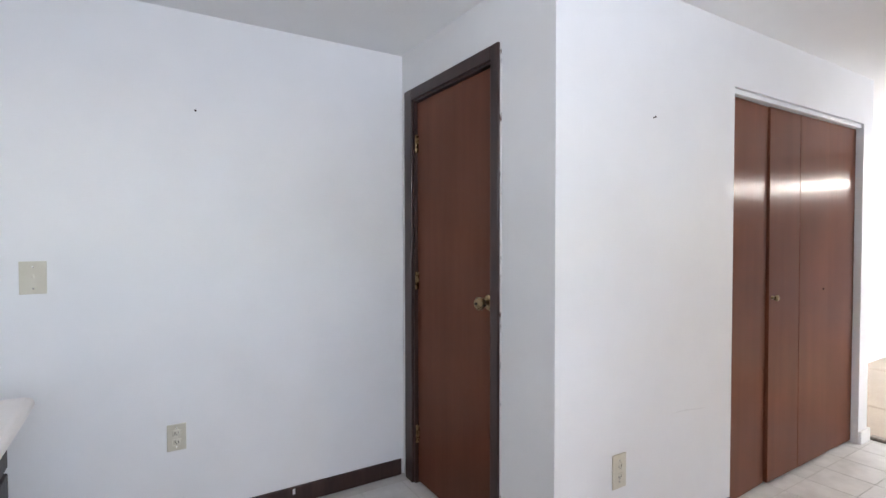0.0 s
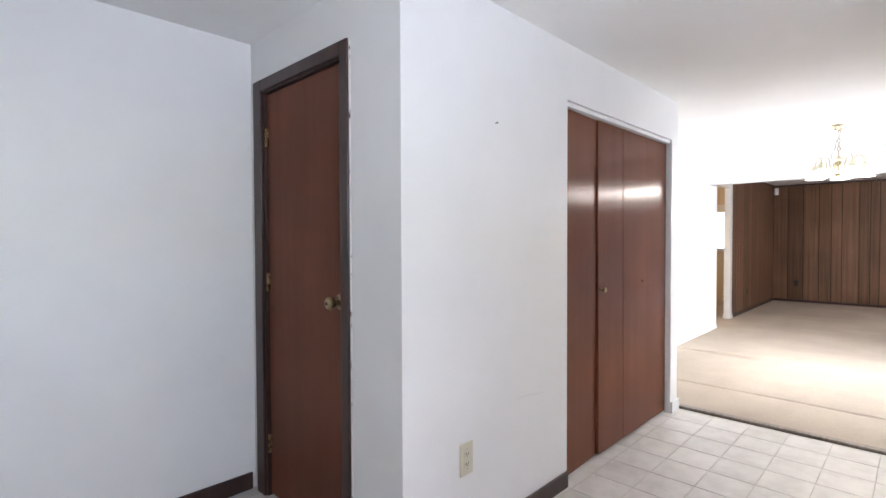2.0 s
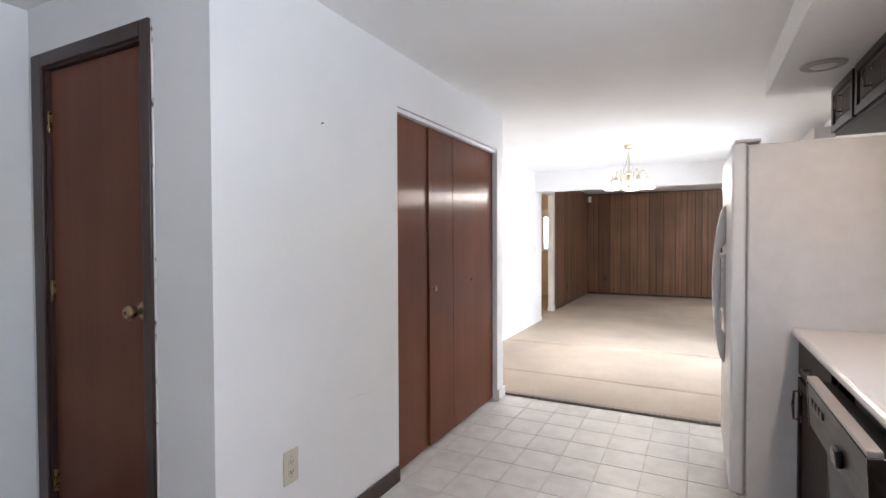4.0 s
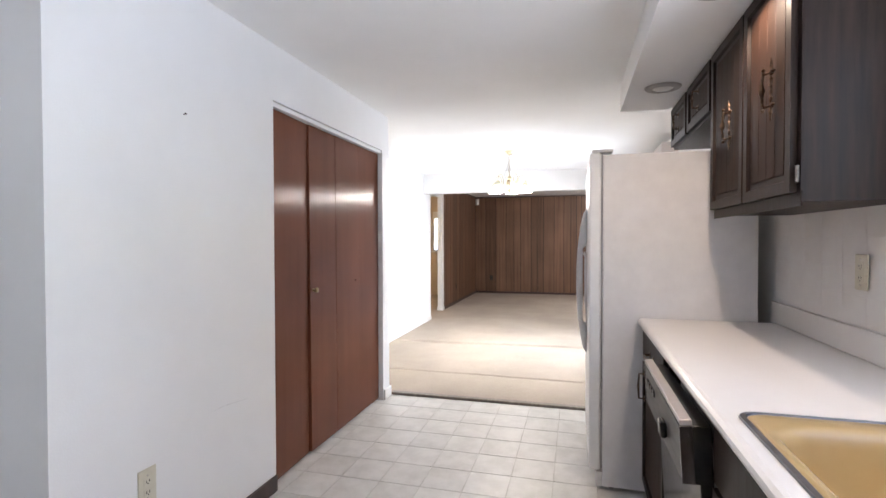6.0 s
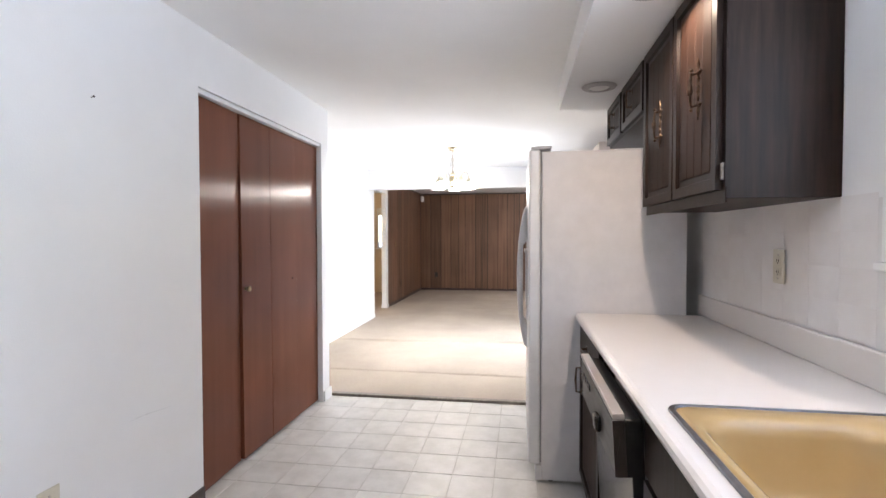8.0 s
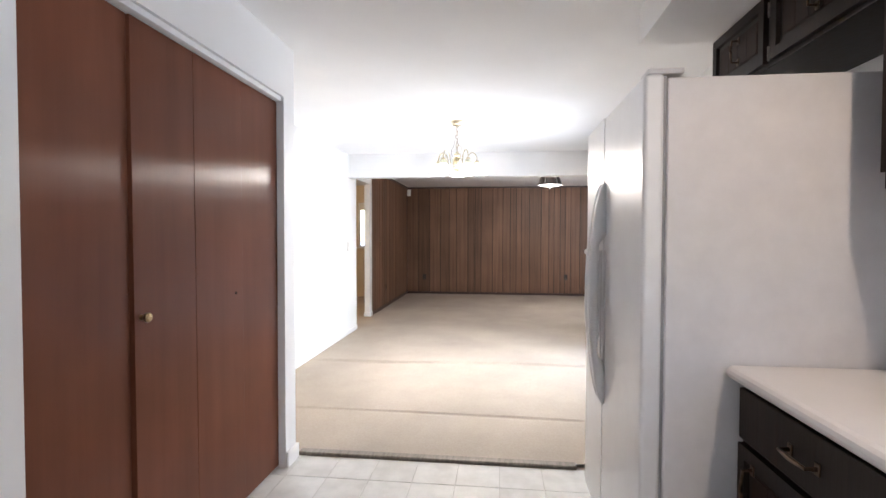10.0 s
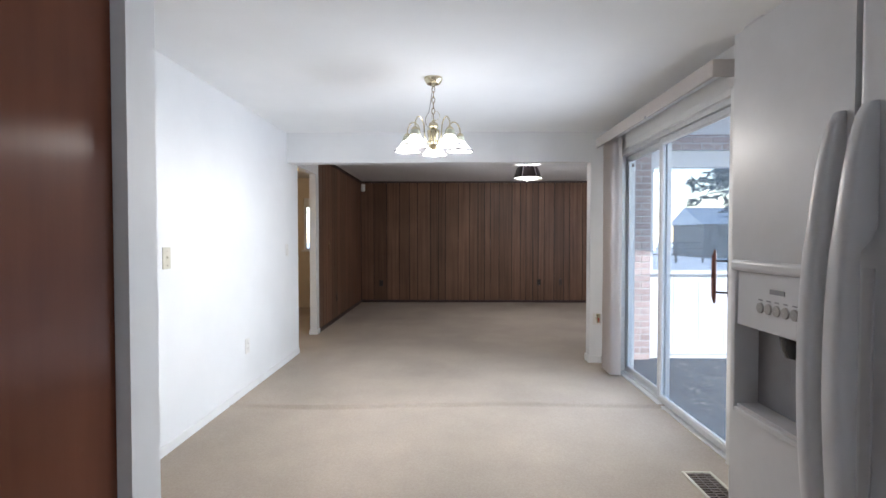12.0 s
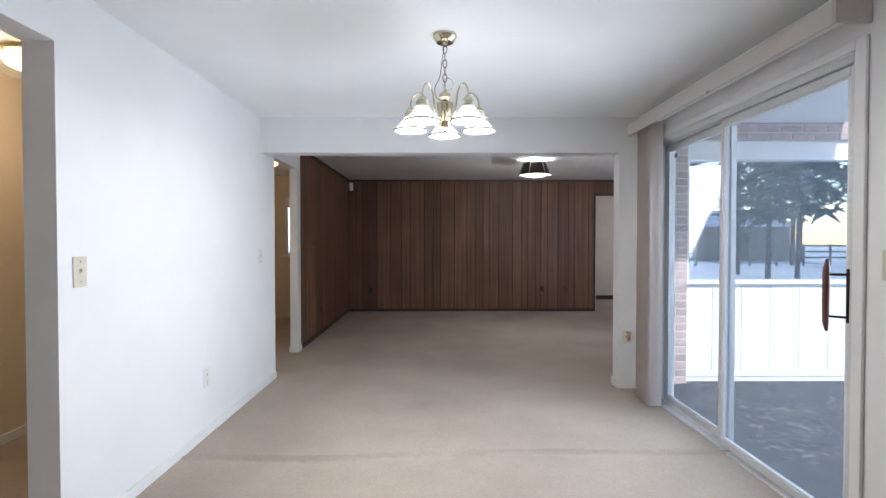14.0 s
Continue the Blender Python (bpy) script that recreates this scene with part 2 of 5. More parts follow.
def backlit(name, color, through_share):
    """Thin cloth or vinyl that lets part of the light through."""
    m = mat(name, color, tuple(min(1, c * 1.08) for c in color), 0.6, scale=(30, 30, 4))
    n, l = m.node_tree.nodes, m.node_tree.links
    mix, tl = n.new("ShaderNodeMixShader"), n.new("ShaderNodeBsdfTranslucent")
    tl.inputs[0].default_value = (*color, 1)
    mix.inputs[0].default_value = through_share
    l.new(n["Principled BSDF"].outputs[0], mix.inputs[1])
    l.new(tl.outputs[0], mix.inputs[2])
    l.new(mix.outputs[0], n["Material Output"].inputs[0])
    return m


BLIND = backlit("vinyl_blind_slat", (0.86, 0.82, 0.795), 0.62)
SHEER = backlit("sheer_cloth", (0.74, 0.76, 0.77), 0.5)
SHADE = glow("lit_glass_shade", (1.0, 0.95, 0.88), 1.5)
SHADE_WARM = glow("lit_globe", (1.0, 0.70, 0.30), 1.4)
BRONZE = mat("dark_bronze", (0.065, 0.044, 0.031), (0.17, 0.112, 0.078), 0.34, metal=1.0, scale=(60, 60, 60), bump=0.15)
NECK = mat("ribbed_glass", (0.52, 0.54, 0.42), (0.62, 0.63, 0.52), 0.15, scale=(90, 90, 90))
BULB = glow("bulb", (1.0, 0.93, 0.80), 14.0)
PANE = glass("window_pane", 0.06, (0.97, 0.985, 1.0), 0.075)
PANE_COAT = glass("coated_pane", 0.52, (0.80, 0.86, 0.90))


# ---- building helpers ----
def box(bm, x0, x1, y0, y1, z0, z1, bevel=0.0, seg=2):
    r = bmesh.ops.create_cube(bm, size=1.0, matrix=Matrix.Translation(((x0 + x1) / 2, (y0 + y1) / 2, (z0 + z1) / 2)) @ Matrix.Diagonal((abs(x1 - x0), abs(y1 - y0), abs(z1 - z0), 1)))
    if bevel:
        edges = list({e for v in r["verts"] for e in v.link_edges})
        bmesh.ops.bevel(bm, geom=edges, offset=bevel, segments=seg, affect="EDGES", profile=0.5)
    return bm


def B(*args, **kw):
    return box(bmesh.new(), *args, **kw)


def rod(bm, p, q, r0, r1=None, seg=12):
    p, q = Vector(p), Vector(q)
    d = q - p
    m = Matrix.Translation((p + q) / 2) @ d.to_track_quat("Z", "Y").to_matrix().to_4x4()
    bmesh.ops.create_cone(bm, cap_ends=True, segments=seg, radius1=r0, radius2=r0 if r1 is None else r1, depth=d.length, matrix=m)
    return bm


def tube(bm, pts, r, seg=8):
    """A round bar along the points; r is one radius or one for each point."""
    pts = [Vector(p) for p in pts]
    rings = []
    for i, p in enumerate(pts):
        d = (pts[min(i + 1, len(pts) - 1)] - pts[max(i - 1, 0)]).normalized()
        side = d.cross(Vector((0.03, 0.05, 1)) if abs(d.z) < 0.9 else Vector((1, 0.03, 0.02))).normalized()
        up = side.cross(d)
        rr = r[i] if isinstance(r, (list, tuple)) else r
        rings.append([bm.verts.new(p + rr * (math.cos(a) * side + math.sin(a) * up)) for a in (2 * math.pi * k / seg for k in range(seg))])
    for a, b in zip(rings, rings[1:]):
        for k in range(seg):
            bm.faces.new((a[k], a[(k + 1) % seg], b[(k + 1) % seg], b[k]))
    bm.faces.new(rings[0][::-1])
    bm.faces.new(rings[-1])
    return bm


def eased(pts, n=5):
    """More points on a smooth curve through the given ones."""
    p = [Vector(v) for v in (pts[0], *pts, pts[-1])]
    out = []
    for a, b, c, d in zip(p, p[1:], p[2:], p[3:]):
        for k in range(n):
            t = k / n
            out.append(0.5 * (2 * b + (c - a) * t + (2 * a - 5 * b + 4 * c - d) * t * t + (3 * b - a - 3 * c + d) * t ** 3))
    return out + [Vector(pts[-1])]


def lathe(bm, c, profile, seg=24, axis="z"):
    """Turns (radius, height) pairs round an axis through c."""
    c = Vector(c)
    rings = []
    for r, h in profile:
        ring = []
        for k in range(seg):
            a = 2 * math.pi * k / seg
            u, v = r * math.cos(a), r * math.sin(a)
            off = {"z": (u, v, h), "y": (u, h, v), "x": (h, u, v)}[axis]
            ring.append(bm.verts.new(c + Vector(off)))
        rings.append(ring)
    for a, b in zip(rings, rings[1:]):
        for k in range(seg):
            bm.faces.new((a[k], a[(k + 1) % seg], b[(k + 1) % seg], b[k]))
    return bm


def mesh_from(bm, name, material, smooth=True):
    bmesh.ops.recalc_face_normals(bm, faces=bm.faces)
    me = bpy.data.meshes.new(name)
    bm.to_mesh(me)
    bm.free()
    me.materials.append(material)
    if smooth:
        me.set_sharp_from_angle(angle=radians(38))
        for p in me.polygons:
            p.use_smooth = p.area < 0.0012
    return me


def part(name, bm, material, parent=None, label="", smooth=True):
    """One mesh object in world places, under a thing or a part, or a thing of its own."""
    ob = new(name, mesh_from(bm, name, material, smooth))
    if parent is not None:
        ob.parent = parent
        if parent.parent is None:
            ob.matrix_parent_inverse = Matrix.Translation(-parent.location)
    if label:
        ob["label"] = label
    return ob


def thing(name, place, label, category, group="", kind=""):
    ob = new(name)
    ob.empty_display_size = 0.1
    ob.location = place
    return tagged(ob, label, category, group, kind)


def setting(name, bm, material, label, category="", smooth=True):
    return tagged(part(name, bm, material, smooth=smooth), label, category or name.split("_")[0], "", "structure")


def wall(name, axis, at0, at1, s0, s1, z0, z1, holes, material, label):
    """A wall from at0 to at1 in thickness, s0 to s1 along, with holes (from, to, bottom, top) right through it."""
    bm = bmesh.new()
    cuts = sorted({s0, s1, *(h for o in holes for h in o[:2])})
    for a, b in zip(cuts, cuts[1:]):
        spans, z = [], z0
        for o in sorted((o for o in holes if o[0] <= a and b <= o[1]), key=lambda o: o[2]):
            spans.append((z, o[2]))
            z = o[3]
        spans.append((z, z1))
        for lo, hi in spans:
            if hi - lo > 1e-4:
                box(bm, *((at0, at1, a, b) if axis == "x" else (a, b, at0, at1)), lo, hi)
    bmesh.ops.remove_doubles(bm, verts=bm.verts, dist=1e-5)
    seen = {}
    for f in bm.faces:
        seen.setdefault(frozenset(v.index for v in f.verts), []).append(f)
    return setting(name, bm, material, label, "wall", smooth=False)


# ---- the large structure ----
H = 2.335                # ceiling over kitchen and dining area
HL = 2.36                # ceiling over the panelled room
YN = 1.52                # kitchen's closet wall
YS = -0.935              # outer wall with the sink window and the sliding door
YD = 2.285               # dining wall
XN = 3.020               # wall of the nook's door
YB = 2.712               # back wall of the nook
XE = 5.80                # end of the closet wall
XH = 9.27                # header between dining area and panelled room
XB = 13.85               # panelled back wall
YP = 2.38                # panelled side wall

wall("wall_nook_back", "y", YB, YB + 0.12, 0.76, XN + 0.10, 0, H, [], PAINT, "smooth white painted wall with scuffs")
wall("wall_nook_door", "x", XN, XN + 0.10, YN + 0.10, YB, 0, H, [(1.875, 2.588, 0, 2.070)], PAINT, "white painted wall around a flush door")
wall("wall_closet", "y", YN, YN + 0.10, XN, XE, 0, H, [(4.17, 5.665, 0, 2.042)], PAINT, "white painted wall with a bifold closet opening")
wall("wall_closet_end", "x", XE - 0.10, XE, YN + 0.10, YD, 0, H, [], PAINT, "white painted return wall")
wall("wall_west", "x", 0.76, 0.88, YS, YB, 0, H, [], PAINT, "plain white painted kitchen wall")
wall("wall_south", "y", YS - 0.16, YS, 0.76, XH + 0.36, 0, H, [(1.45, 3.33, 1.245, 2.10), (7.06, 8.93, 0.0, 2.06)], PAINT, "white painted outer wall with window and sliding door openings")
wall("wall_dining", "y", YD, YD + 0.13, XE - 0.10, 9.62, 0, H, [(6.12, 7.03, 0, 2.078)], PAINT, "white painted dining wall with two hall openings")
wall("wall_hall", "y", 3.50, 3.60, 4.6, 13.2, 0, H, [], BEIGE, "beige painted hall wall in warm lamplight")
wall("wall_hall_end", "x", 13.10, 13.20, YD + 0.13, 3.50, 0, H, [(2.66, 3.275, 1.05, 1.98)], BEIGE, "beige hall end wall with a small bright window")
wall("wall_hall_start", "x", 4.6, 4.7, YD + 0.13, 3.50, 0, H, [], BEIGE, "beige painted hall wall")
wall("wall_closet_back", "y", YD, YD + 0.13, XN + 0.10, XE - 0.10, 0, H, [], PAINT, "plain wall behind the closet")
wall("wall_stub", "x", XH, XH + 0.13, YS, -0.775, 0, H, [], PAINT, "short white painted wall stub beside the opening")
wall("wall_header", "x", XH, XH + 0.15, -0.775, YD, 2.035, H, [], PAINT, "white painted header over the wide opening")
wall("wall_panel_back", "x", XB + 0.008, XB + 0.13, -3.46, 2.46, 0, HL, [(-2.86, -2.02, 0, 2.09)], GROOVE, "dark backing of the walnut panelled wall")
wall("wall_living_south", "y", -3.46, -3.30, 9.63, XB, 0, HL, [], PAINT, "plain white wall closing the panelled room")
wall("wall_bay", "x", 9.48, 9.63, -3.30, YS - 0.16, 0, HL, [(-3.02, -1.43, 0.06, 2.17)], TRIM, "outer wall of the panelled room with a large window unit")
wall("wall_far_room", "x", 15.6, 15.7, -3.9, -1.2, 0, HL, [], CREAM, "cream painted wall of a further room")
wall("wall_far_room_side", "y", -4.0, -3.9, XB + 0.13, 15.7, 0, HL, [], CREAM, "cream painted side wall of a further room")
wall("wall_far_room_north", "y", -1.2, -1.1, XB + 0.13, 15.7, 0, HL, [], CREAM, "cream painted side wall of a further room")

setting("ceiling", B(0.76, XH + 0.15, YS - 0.16, YB + 0.12, H, H + 0.12), CEIL, "smooth white painted ceiling", smooth=False)
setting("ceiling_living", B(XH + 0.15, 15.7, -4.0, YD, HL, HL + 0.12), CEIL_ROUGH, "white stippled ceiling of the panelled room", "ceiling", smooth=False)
setting("ceiling_hall", B(4.6, 13.2, YB + 0.12, 3.6, H, H + 0.1), CEIL, "white hall ceiling", "ceiling", smooth=False)
setting("ceiling_hall_east", B(XH + 0.15, XB + 0.13, YD, YB + 0.12, HL + 0.002, HL + 0.1), CEIL, "white hall ceiling", "ceiling", smooth=False)
setting("soffit_ceiling", B(3.0 - 2.12, 5.475, YS, -0.287, 2.175, H - 0.002), CEIL, "boxed white painted soffit above the kitchen cabinets", "ceiling", smooth=False)

floor = setting("floor", B(0.76, 5.86, YS - 0.16, YB + 0.1, -0.12, -0.0035), GROUT, "pale vinyl tile floor with grey joints", smooth=False)


def carpet():
    """The carpet with its two long stretched ripples and smaller waves."""
    bm = bmesh.new()
    xs = sorted({*np.arange(5.87, 15.61, 0.10).round(3), *np.arange(6.43, 6.69, 0.008).round(3), *np.arange(7.80, 8.20, 0.008).round(3)})
    ys = np.arange(-4.0, 3.5001, 0.125)
    grid = []
    for x in xs:
        row = []
        for y in ys:
            c1 = 6.545 + 0.02 * math.sin(1.7 * y) + 0.012 * y
            c2 = 7.985 - 0.02 * y + 0.035 * math.sin(2.3 * y + 1)
            k1 = 0.7 + 0.5 * noise.noise(Vector((y * 1.9, 5, 0)))
            k2 = 0.8 + 0.6 * noise.noise(Vector((y * 1.6, 9, 0)))
            z = k1 * (0.011 * math.exp(-((x - c1) / 0.014) ** 2) - 0.005 * math.exp(-((x - c1 + 0.03) / 0.018) ** 2))
            z += k2 * (0.024 * math.exp(-((x - c2) / 0.017) ** 2) - 0.010 * math.exp(-((x - c2 + 0.038) / 0.022) ** 2))
            z += 0.016 + 0.004 * noise.noise(Vector((x * 1.3, y * 1.1, 0))) + 0.004 * noise.noise(Vector((x * 4, y * 2.5, 3)))
            row.append(bm.verts.new((x, y, z if -1.02 < y < 2.25 or x > 9.5 else 0.011 + z * 0.3 if y > 0 else -0.012)))
        grid.append(row)
    for a, b in zip(grid, grid[1:]):
        for k in range(len(ys) - 1):
            bm.faces.new((a[k], b[k], b[k + 1], a[k + 1]))
    return setting("floor_carpet", bm, CARPET, "worn beige carpet with stretched ripples", "carpet")


carpet()
setting("floor_base", B(5.86, 15.7, -4.0, 3.6, -0.14, -0.02), GROUT, "floor slab under the carpet", "floor", smooth=False)
setting("trim_threshold", B(5.835, 5.89, -0.08, YN, -0.004, 0.019, bevel=0.005), mat("threshold_metal", (0.16, 0.14, 0.12), (0.26, 0.23, 0.20), 0.4, metal=0.7, scale=(9, 60, 9)), "dark metal carpet threshold strip", "threshold")


def baseboard(name, x0, x1, y0, y1, h, material, label):
    bm = B(x0, x1, y0, y1, 0, h, bevel=0.004)
    return setting(name, bm, material, label, "baseboard")


baseboard("baseboard_nook", 0.88, XN - 0.02, YB - 0.014, YB, 0.088, DARKTRIM, "dark stained wooden baseboard with a chip")
setting("trim_chip", B(2.395, 2.408, YB - 0.0152, YB - 0.0138, 0.052, 0.080, bevel=0.0005, seg=1), TRIM, "pale chip in the dark baseboard", "trim")
baseboard("baseboard_closet", XN, 4.165, YN - 0.014, YN, 0.085, DARKTRIM, "dark stained wooden baseboard")
baseboard("baseboard_dining", 7.03, 9.62, YD - 0.012, YD, 0.075, TRIM, "white painted baseboard")
baseboard("baseboard_south", 5.62, 7.0, YS, YS + 0.012, 0.075, TRIM, "white painted baseboard")
baseboard("baseboard_stub", XH - 0.012, XH, YS, -0.775, 0.085, TRIM, "white painted baseboard")
baseboard("baseboard_stub_end", XH - 0.012, XH + 0.142, -0.775, -0.762, 0.085, TRIM, "white painted baseboard")
baseboard("baseboard_panel_back", XB - 0.014, XB, -2.02, YP, 0.06, DARKTRIM, "dark stained baseboard")
baseboard("baseboard_panel_side", 10.80, XB - 0.014, YP - 0.014, YP, 0.06, DARKTRIM, "dark stained baseboard")
baseboard("baseboard_hall", 4.7, 13.1, 3.488, 3.50, 0.075, TRIM, "white painted baseboard")


def end_block():
    """The flared foot at the end of the closet wall."""
    bm = bmesh.new()
    box(bm, 5.67, XE + 0.014, YN - 0.016, YN, 0, 0.085, bevel=0.005)
    box(bm, XE, XE + 0.016, YN, YN + 0.12, 0, 0.085, bevel=0.005)
    return setting("baseboard_wall_end", bm, TRIM, "chipped white painted baseboard round the wall end", "baseboard")


end_block()
# white end post of the panelled side wall
wall("wall_post", "x", 10.66, 10.79, YP - 0.004, 2.46, 0, 2.10, [], TRIM, "white painted end of the panelled wall")
wall("wall_panel_side", "y", YP + 0.008, YP + 0.06, 10.79, XB, 0, HL, [], GROOVE, "dark backing of the walnut panelled side wall")
setting("baseboard_post", B(10.645, 10.794, YP - 0.018, 2.47, 0, 0.075, bevel=0.004), TRIM, "white painted baseboard round the post", "baseboard")
setting("wall_hall_lintel", B(9.62, 10.79, YP - 0.002, 2.46, 2.10, HL + 0.001), PAINT, "white lintel over the hall opening", "wall", smooth=False)


# ---- doors and trim ----
def nook_door():
    """Flush veneer door in a dark stained frame, with knob and three hinges."""
    d = thing("door_1", (XN, 2.265, 0), "closed flush reddish brown veneer door in a dark frame", "door", kind="structure")
    y0, y1, top = 1.875, 2.588, 2.070
    part("door_leaf", B(XN + 0.016, XN + 0.052, y0 + 0.022, y1 - 0.022, 0.012, top - 0.022, bevel=0.002), DOOR, d)
    jam = bmesh.new()
    box(jam, XN - 0.002, XN + 0.102, y0, y0 + 0.018, 0, top)
    box(jam, XN - 0.002, XN + 0.102, y1 - 0.018, y1, 0, top)
    box(jam, XN - 0.002, XN + 0.102, y0 + 0.018, y1 - 0.018, top - 0.018, top)
    box(jam, XN + 0.054, XN + 0.066, y0 + 0.018, y1 - 0.018, 0, top - 0.018)
    part("door_jamb", jam, DARKTRIM, d)
    for a, b in ((y0 - 0.045, y0 + 0.008), (y1 - 0.008, y1 + 0.074)):
        part("door_casing", B(XN - 0.016, XN - 0.001, a, b, 0, top + 0.05, bevel=0.004), DARKTRIM, d)
    part("door_casing", B(XN - 0.016, XN - 0.001, y0 + 0.008, y1 - 0.008, top - 0.008, top + 0.05, bevel=0.004), DARKTRIM, d)
    part("paint_line", B(XN - 0.006, XN - 0.0005, y0 - 0.0505, y0 - 0.0455, 0.0, top + 0.045), CAULK, d, "chipped paint line beside the casing")
    ky, kz = 1.926, 1.054
    knob = part("door_knob", lathe(bmesh.new(), (XN + 0.016, ky, kz), [(0.001, -0.001), (0.034, -0.001), (0.033, -0.006), (0.012, -0.010), (0.011, -0.028), (0.020, -0.034), (0.028, -0.046), (0.028, -0.060), (0.021, -0.068), (0.010, -0.070), (0.001, -0.069)], axis="x"), OLDBRASS, d, "aged brass door knob")
    part("keyhole_button", lathe(bmesh.new(), (XN + 0.016, ky, kz), [(0.0008, -0.0735), (0.006, -0.0735), (0.006, -0.069)], 12, axis="x"), BLACK, knob)
    for z in (0.27, 1.10, 1.83):
        part("hinge", rod(B(XN + 0.012, XN + 0.0155, y1 - 0.034, y1 - 0.019, z - 0.045, z + 0.045), (XN + 0.008, y1 - 0.020, z - 0.047), (XN + 0.008, y1 - 0.020, z + 0.047), 0.006, seg=10), OLDBRASS, d, "brass butt hinge")
    return d


nook_door()


def bifold():
    """Four leaf closet door hanging from a white metal track, not quite flat."""
    d = thing("door_2", (4.9, YN + 0.06, 0), "closed reddish brown four leaf bifold closet door with glossy veneer", "door", kind="structure")
    seams = (4.174, 4.586, 4.925, 5.290, 5.659)
    y = YN + 0.04
    for k, (a, b) in enumerate(zip(seams, seams[1:])):
        bm = B(a + (0.0022 if k == 1 else 0.0012 if k == 3 else 0.0002), b - (0.0022 if k == 0 else 0.0012 if k == 2 else 0.0002), y, y + 0.03, 0.018 + (0.006 if k in (1, 2) else 0), 2.012, bevel=0.0015)
        lean = (0.018, -0.001, 0.001, 0.004)[k]
        for v in bm.verts:
            f = (v.co.x - a) / (b - a)
            v.co.y += (lean if k % 2 == 0 else -lean) * (f - 0.5) + (-0.010 if k in (1, 2) else 0.0) * (1 - v.co.z / 2.0)
        leaf = part("door_leaf", bm, DOOR, d)
        if k == 1:
            part("door_knob", lathe(bmesh.new(), (a + 0.034, y - 0.005, 1.010), [(0.001, 0.0), (0.010, 0.0), (0.007, -0.012), (0.016, -0.020), (0.017, -0.028), (0.011, -0.034), (0.001, -0.035)], axis="y"), OLDBRASS, leaf, "small aged brass knob")
        if k == 2:
            part("screw_hole", lathe(bmesh.new(), (b - 0.075, y - 0.0105, 1.024), [(0.0005, -0.001), (0.006, -0.001), (0.006, 0.002)], 10, axis="y"), BLACK, leaf)
    part("track", B(4.172, 5.663, YN + 0.012, YN + 0.07, 2.016, 2.040, bevel=0.003), WHITEALU, d, "white metal bifold track")
    return d


bifold()


def wall_plate(name, x, y, z, face, kind_, label, material, w=0.072, h=0.116, category="wall plate"):
    """A switch or socket plate; face says which way it looks: -y, +y or -x."""
    t = thing(name, (x, y, z), label, category)

    def put(u0, u1, v0, v1, d0, d1, bev=0.0):
        if face == "-y":
            return B(x + u0, x + u1, y - d1, y - d0, z + v0, z + v1, bevel=bev)
        if face == "+y":
            return B(x - u1, x - u0, y + d0, y + d1, z + v0, z + v1, bevel=bev)
        return B(x - d1, x - d0, y + u0, y + u1, z + v0, z + v1, bevel=bev)

    part("plate", put(-w / 2, w / 2, -h / 2, h / 2, 0.0005, 0.006, 0.002), material, t)
    if kind_ == "outlet":
        for v in (-0.020, 0.020):
            s = part("socket", put(-0.017, 0.017, v - 0.014, v + 0.014, 0.006, 0.008, 0.002), material, t)
            part("slot", put(-0.008, -0.005, v - 0.004, v + 0.006, 0.008, 0.0086), BLACK, s)
            part("slot", put(0.005, 0.008, v - 0.004, v + 0.006, 0.008, 0.0086), BLACK, s)
            part("slot", put(-0.002, 0.002, v - 0.010, v - 0.006, 0.008, 0.0086), BLACK, s)
    else:
        for u in ((-0.023, 0.023) if kind_ == "double" else (0.0,)):
            s = part("switch_frame", put(u - 0.007, u + 0.007, -0.014, 0.014, 0.006, 0.0072), material, t)
            part("toggle", put(u - 0.004, u + 0.004, -0.002, 0.011, 0.0072, 0.016, 0.002), material, s)
    for v in (-0.042, 0.042):
        part("screw", put(-0.003, 0.003, v - 0.003, v + 0.003, 0.006, 0.0072, 0.001), CHROME, t)
    return t


wall_plate("light_switch", 1.409, YB, 1.179, "-y", "switch", "ivory single light switch on white wall", PLATE, 0.085, 0.128)
wall_plate("wall_outlet", 1.892, YB, 0.447, "-y", "outlet", "ivory wall outlet plate on white wall", PLATE, 0.076, 0.118)
wall_plate("wall_outlet", 3.364, YN, 0.412, "-y", "outlet", "ivory wall outlet low on closet wall", PLATE, 0.078, 0.135)
wall_plate("light_switch", 7.147, YD, 1.158, "-y", "switch", "ivory single light switch beside hall opening", PLATE, 0.078, 0.128)
wall_plate("wall_outlet", 8.268, YD, 0.395, "-y", "outlet", "white wall outlet low on dining wall", PLATEW, 0.078, 0.122)
wall_plate("light_switch", 9.25, YD, 1.152, "-y", "switch", "white light switch near the hall corner", PLATEW, 0.076, 0.12)
wall_plate("light_switch", 6.872, YS, 1.195, "+y", "double", "ivory double light switch beside sliding door", PLATE, 0.12, 0.118)
wall_plate("light_switch", 6.60, YS, 1.189, "+y", "switch", "ivory single light switch near the refrigerator", PLATE, 0.075, 0.118)
wall_plate("wall_outlet", 3.874, YS + 0.008, 1.203, "+y", "outlet", "ivory wall outlet on tiled backsplash", PLATE, 0.074, 0.12)
wall_plate("wall_outlet", XB, 1.99, 0.385, "-x", "outlet", "brown wall outlet on walnut panelling", BROWNPL)
wall_plate("wall_outlet", XB, -1.07, 0.41, "-x", "outlet", "brown wall outlet on walnut panelling", BROWNPL)
wall_plate("wall_outlet", XB, -1.49, 0.41, "-x", "outlet", "brown wall outlet matching the walnut panelling", WALNUTPL)
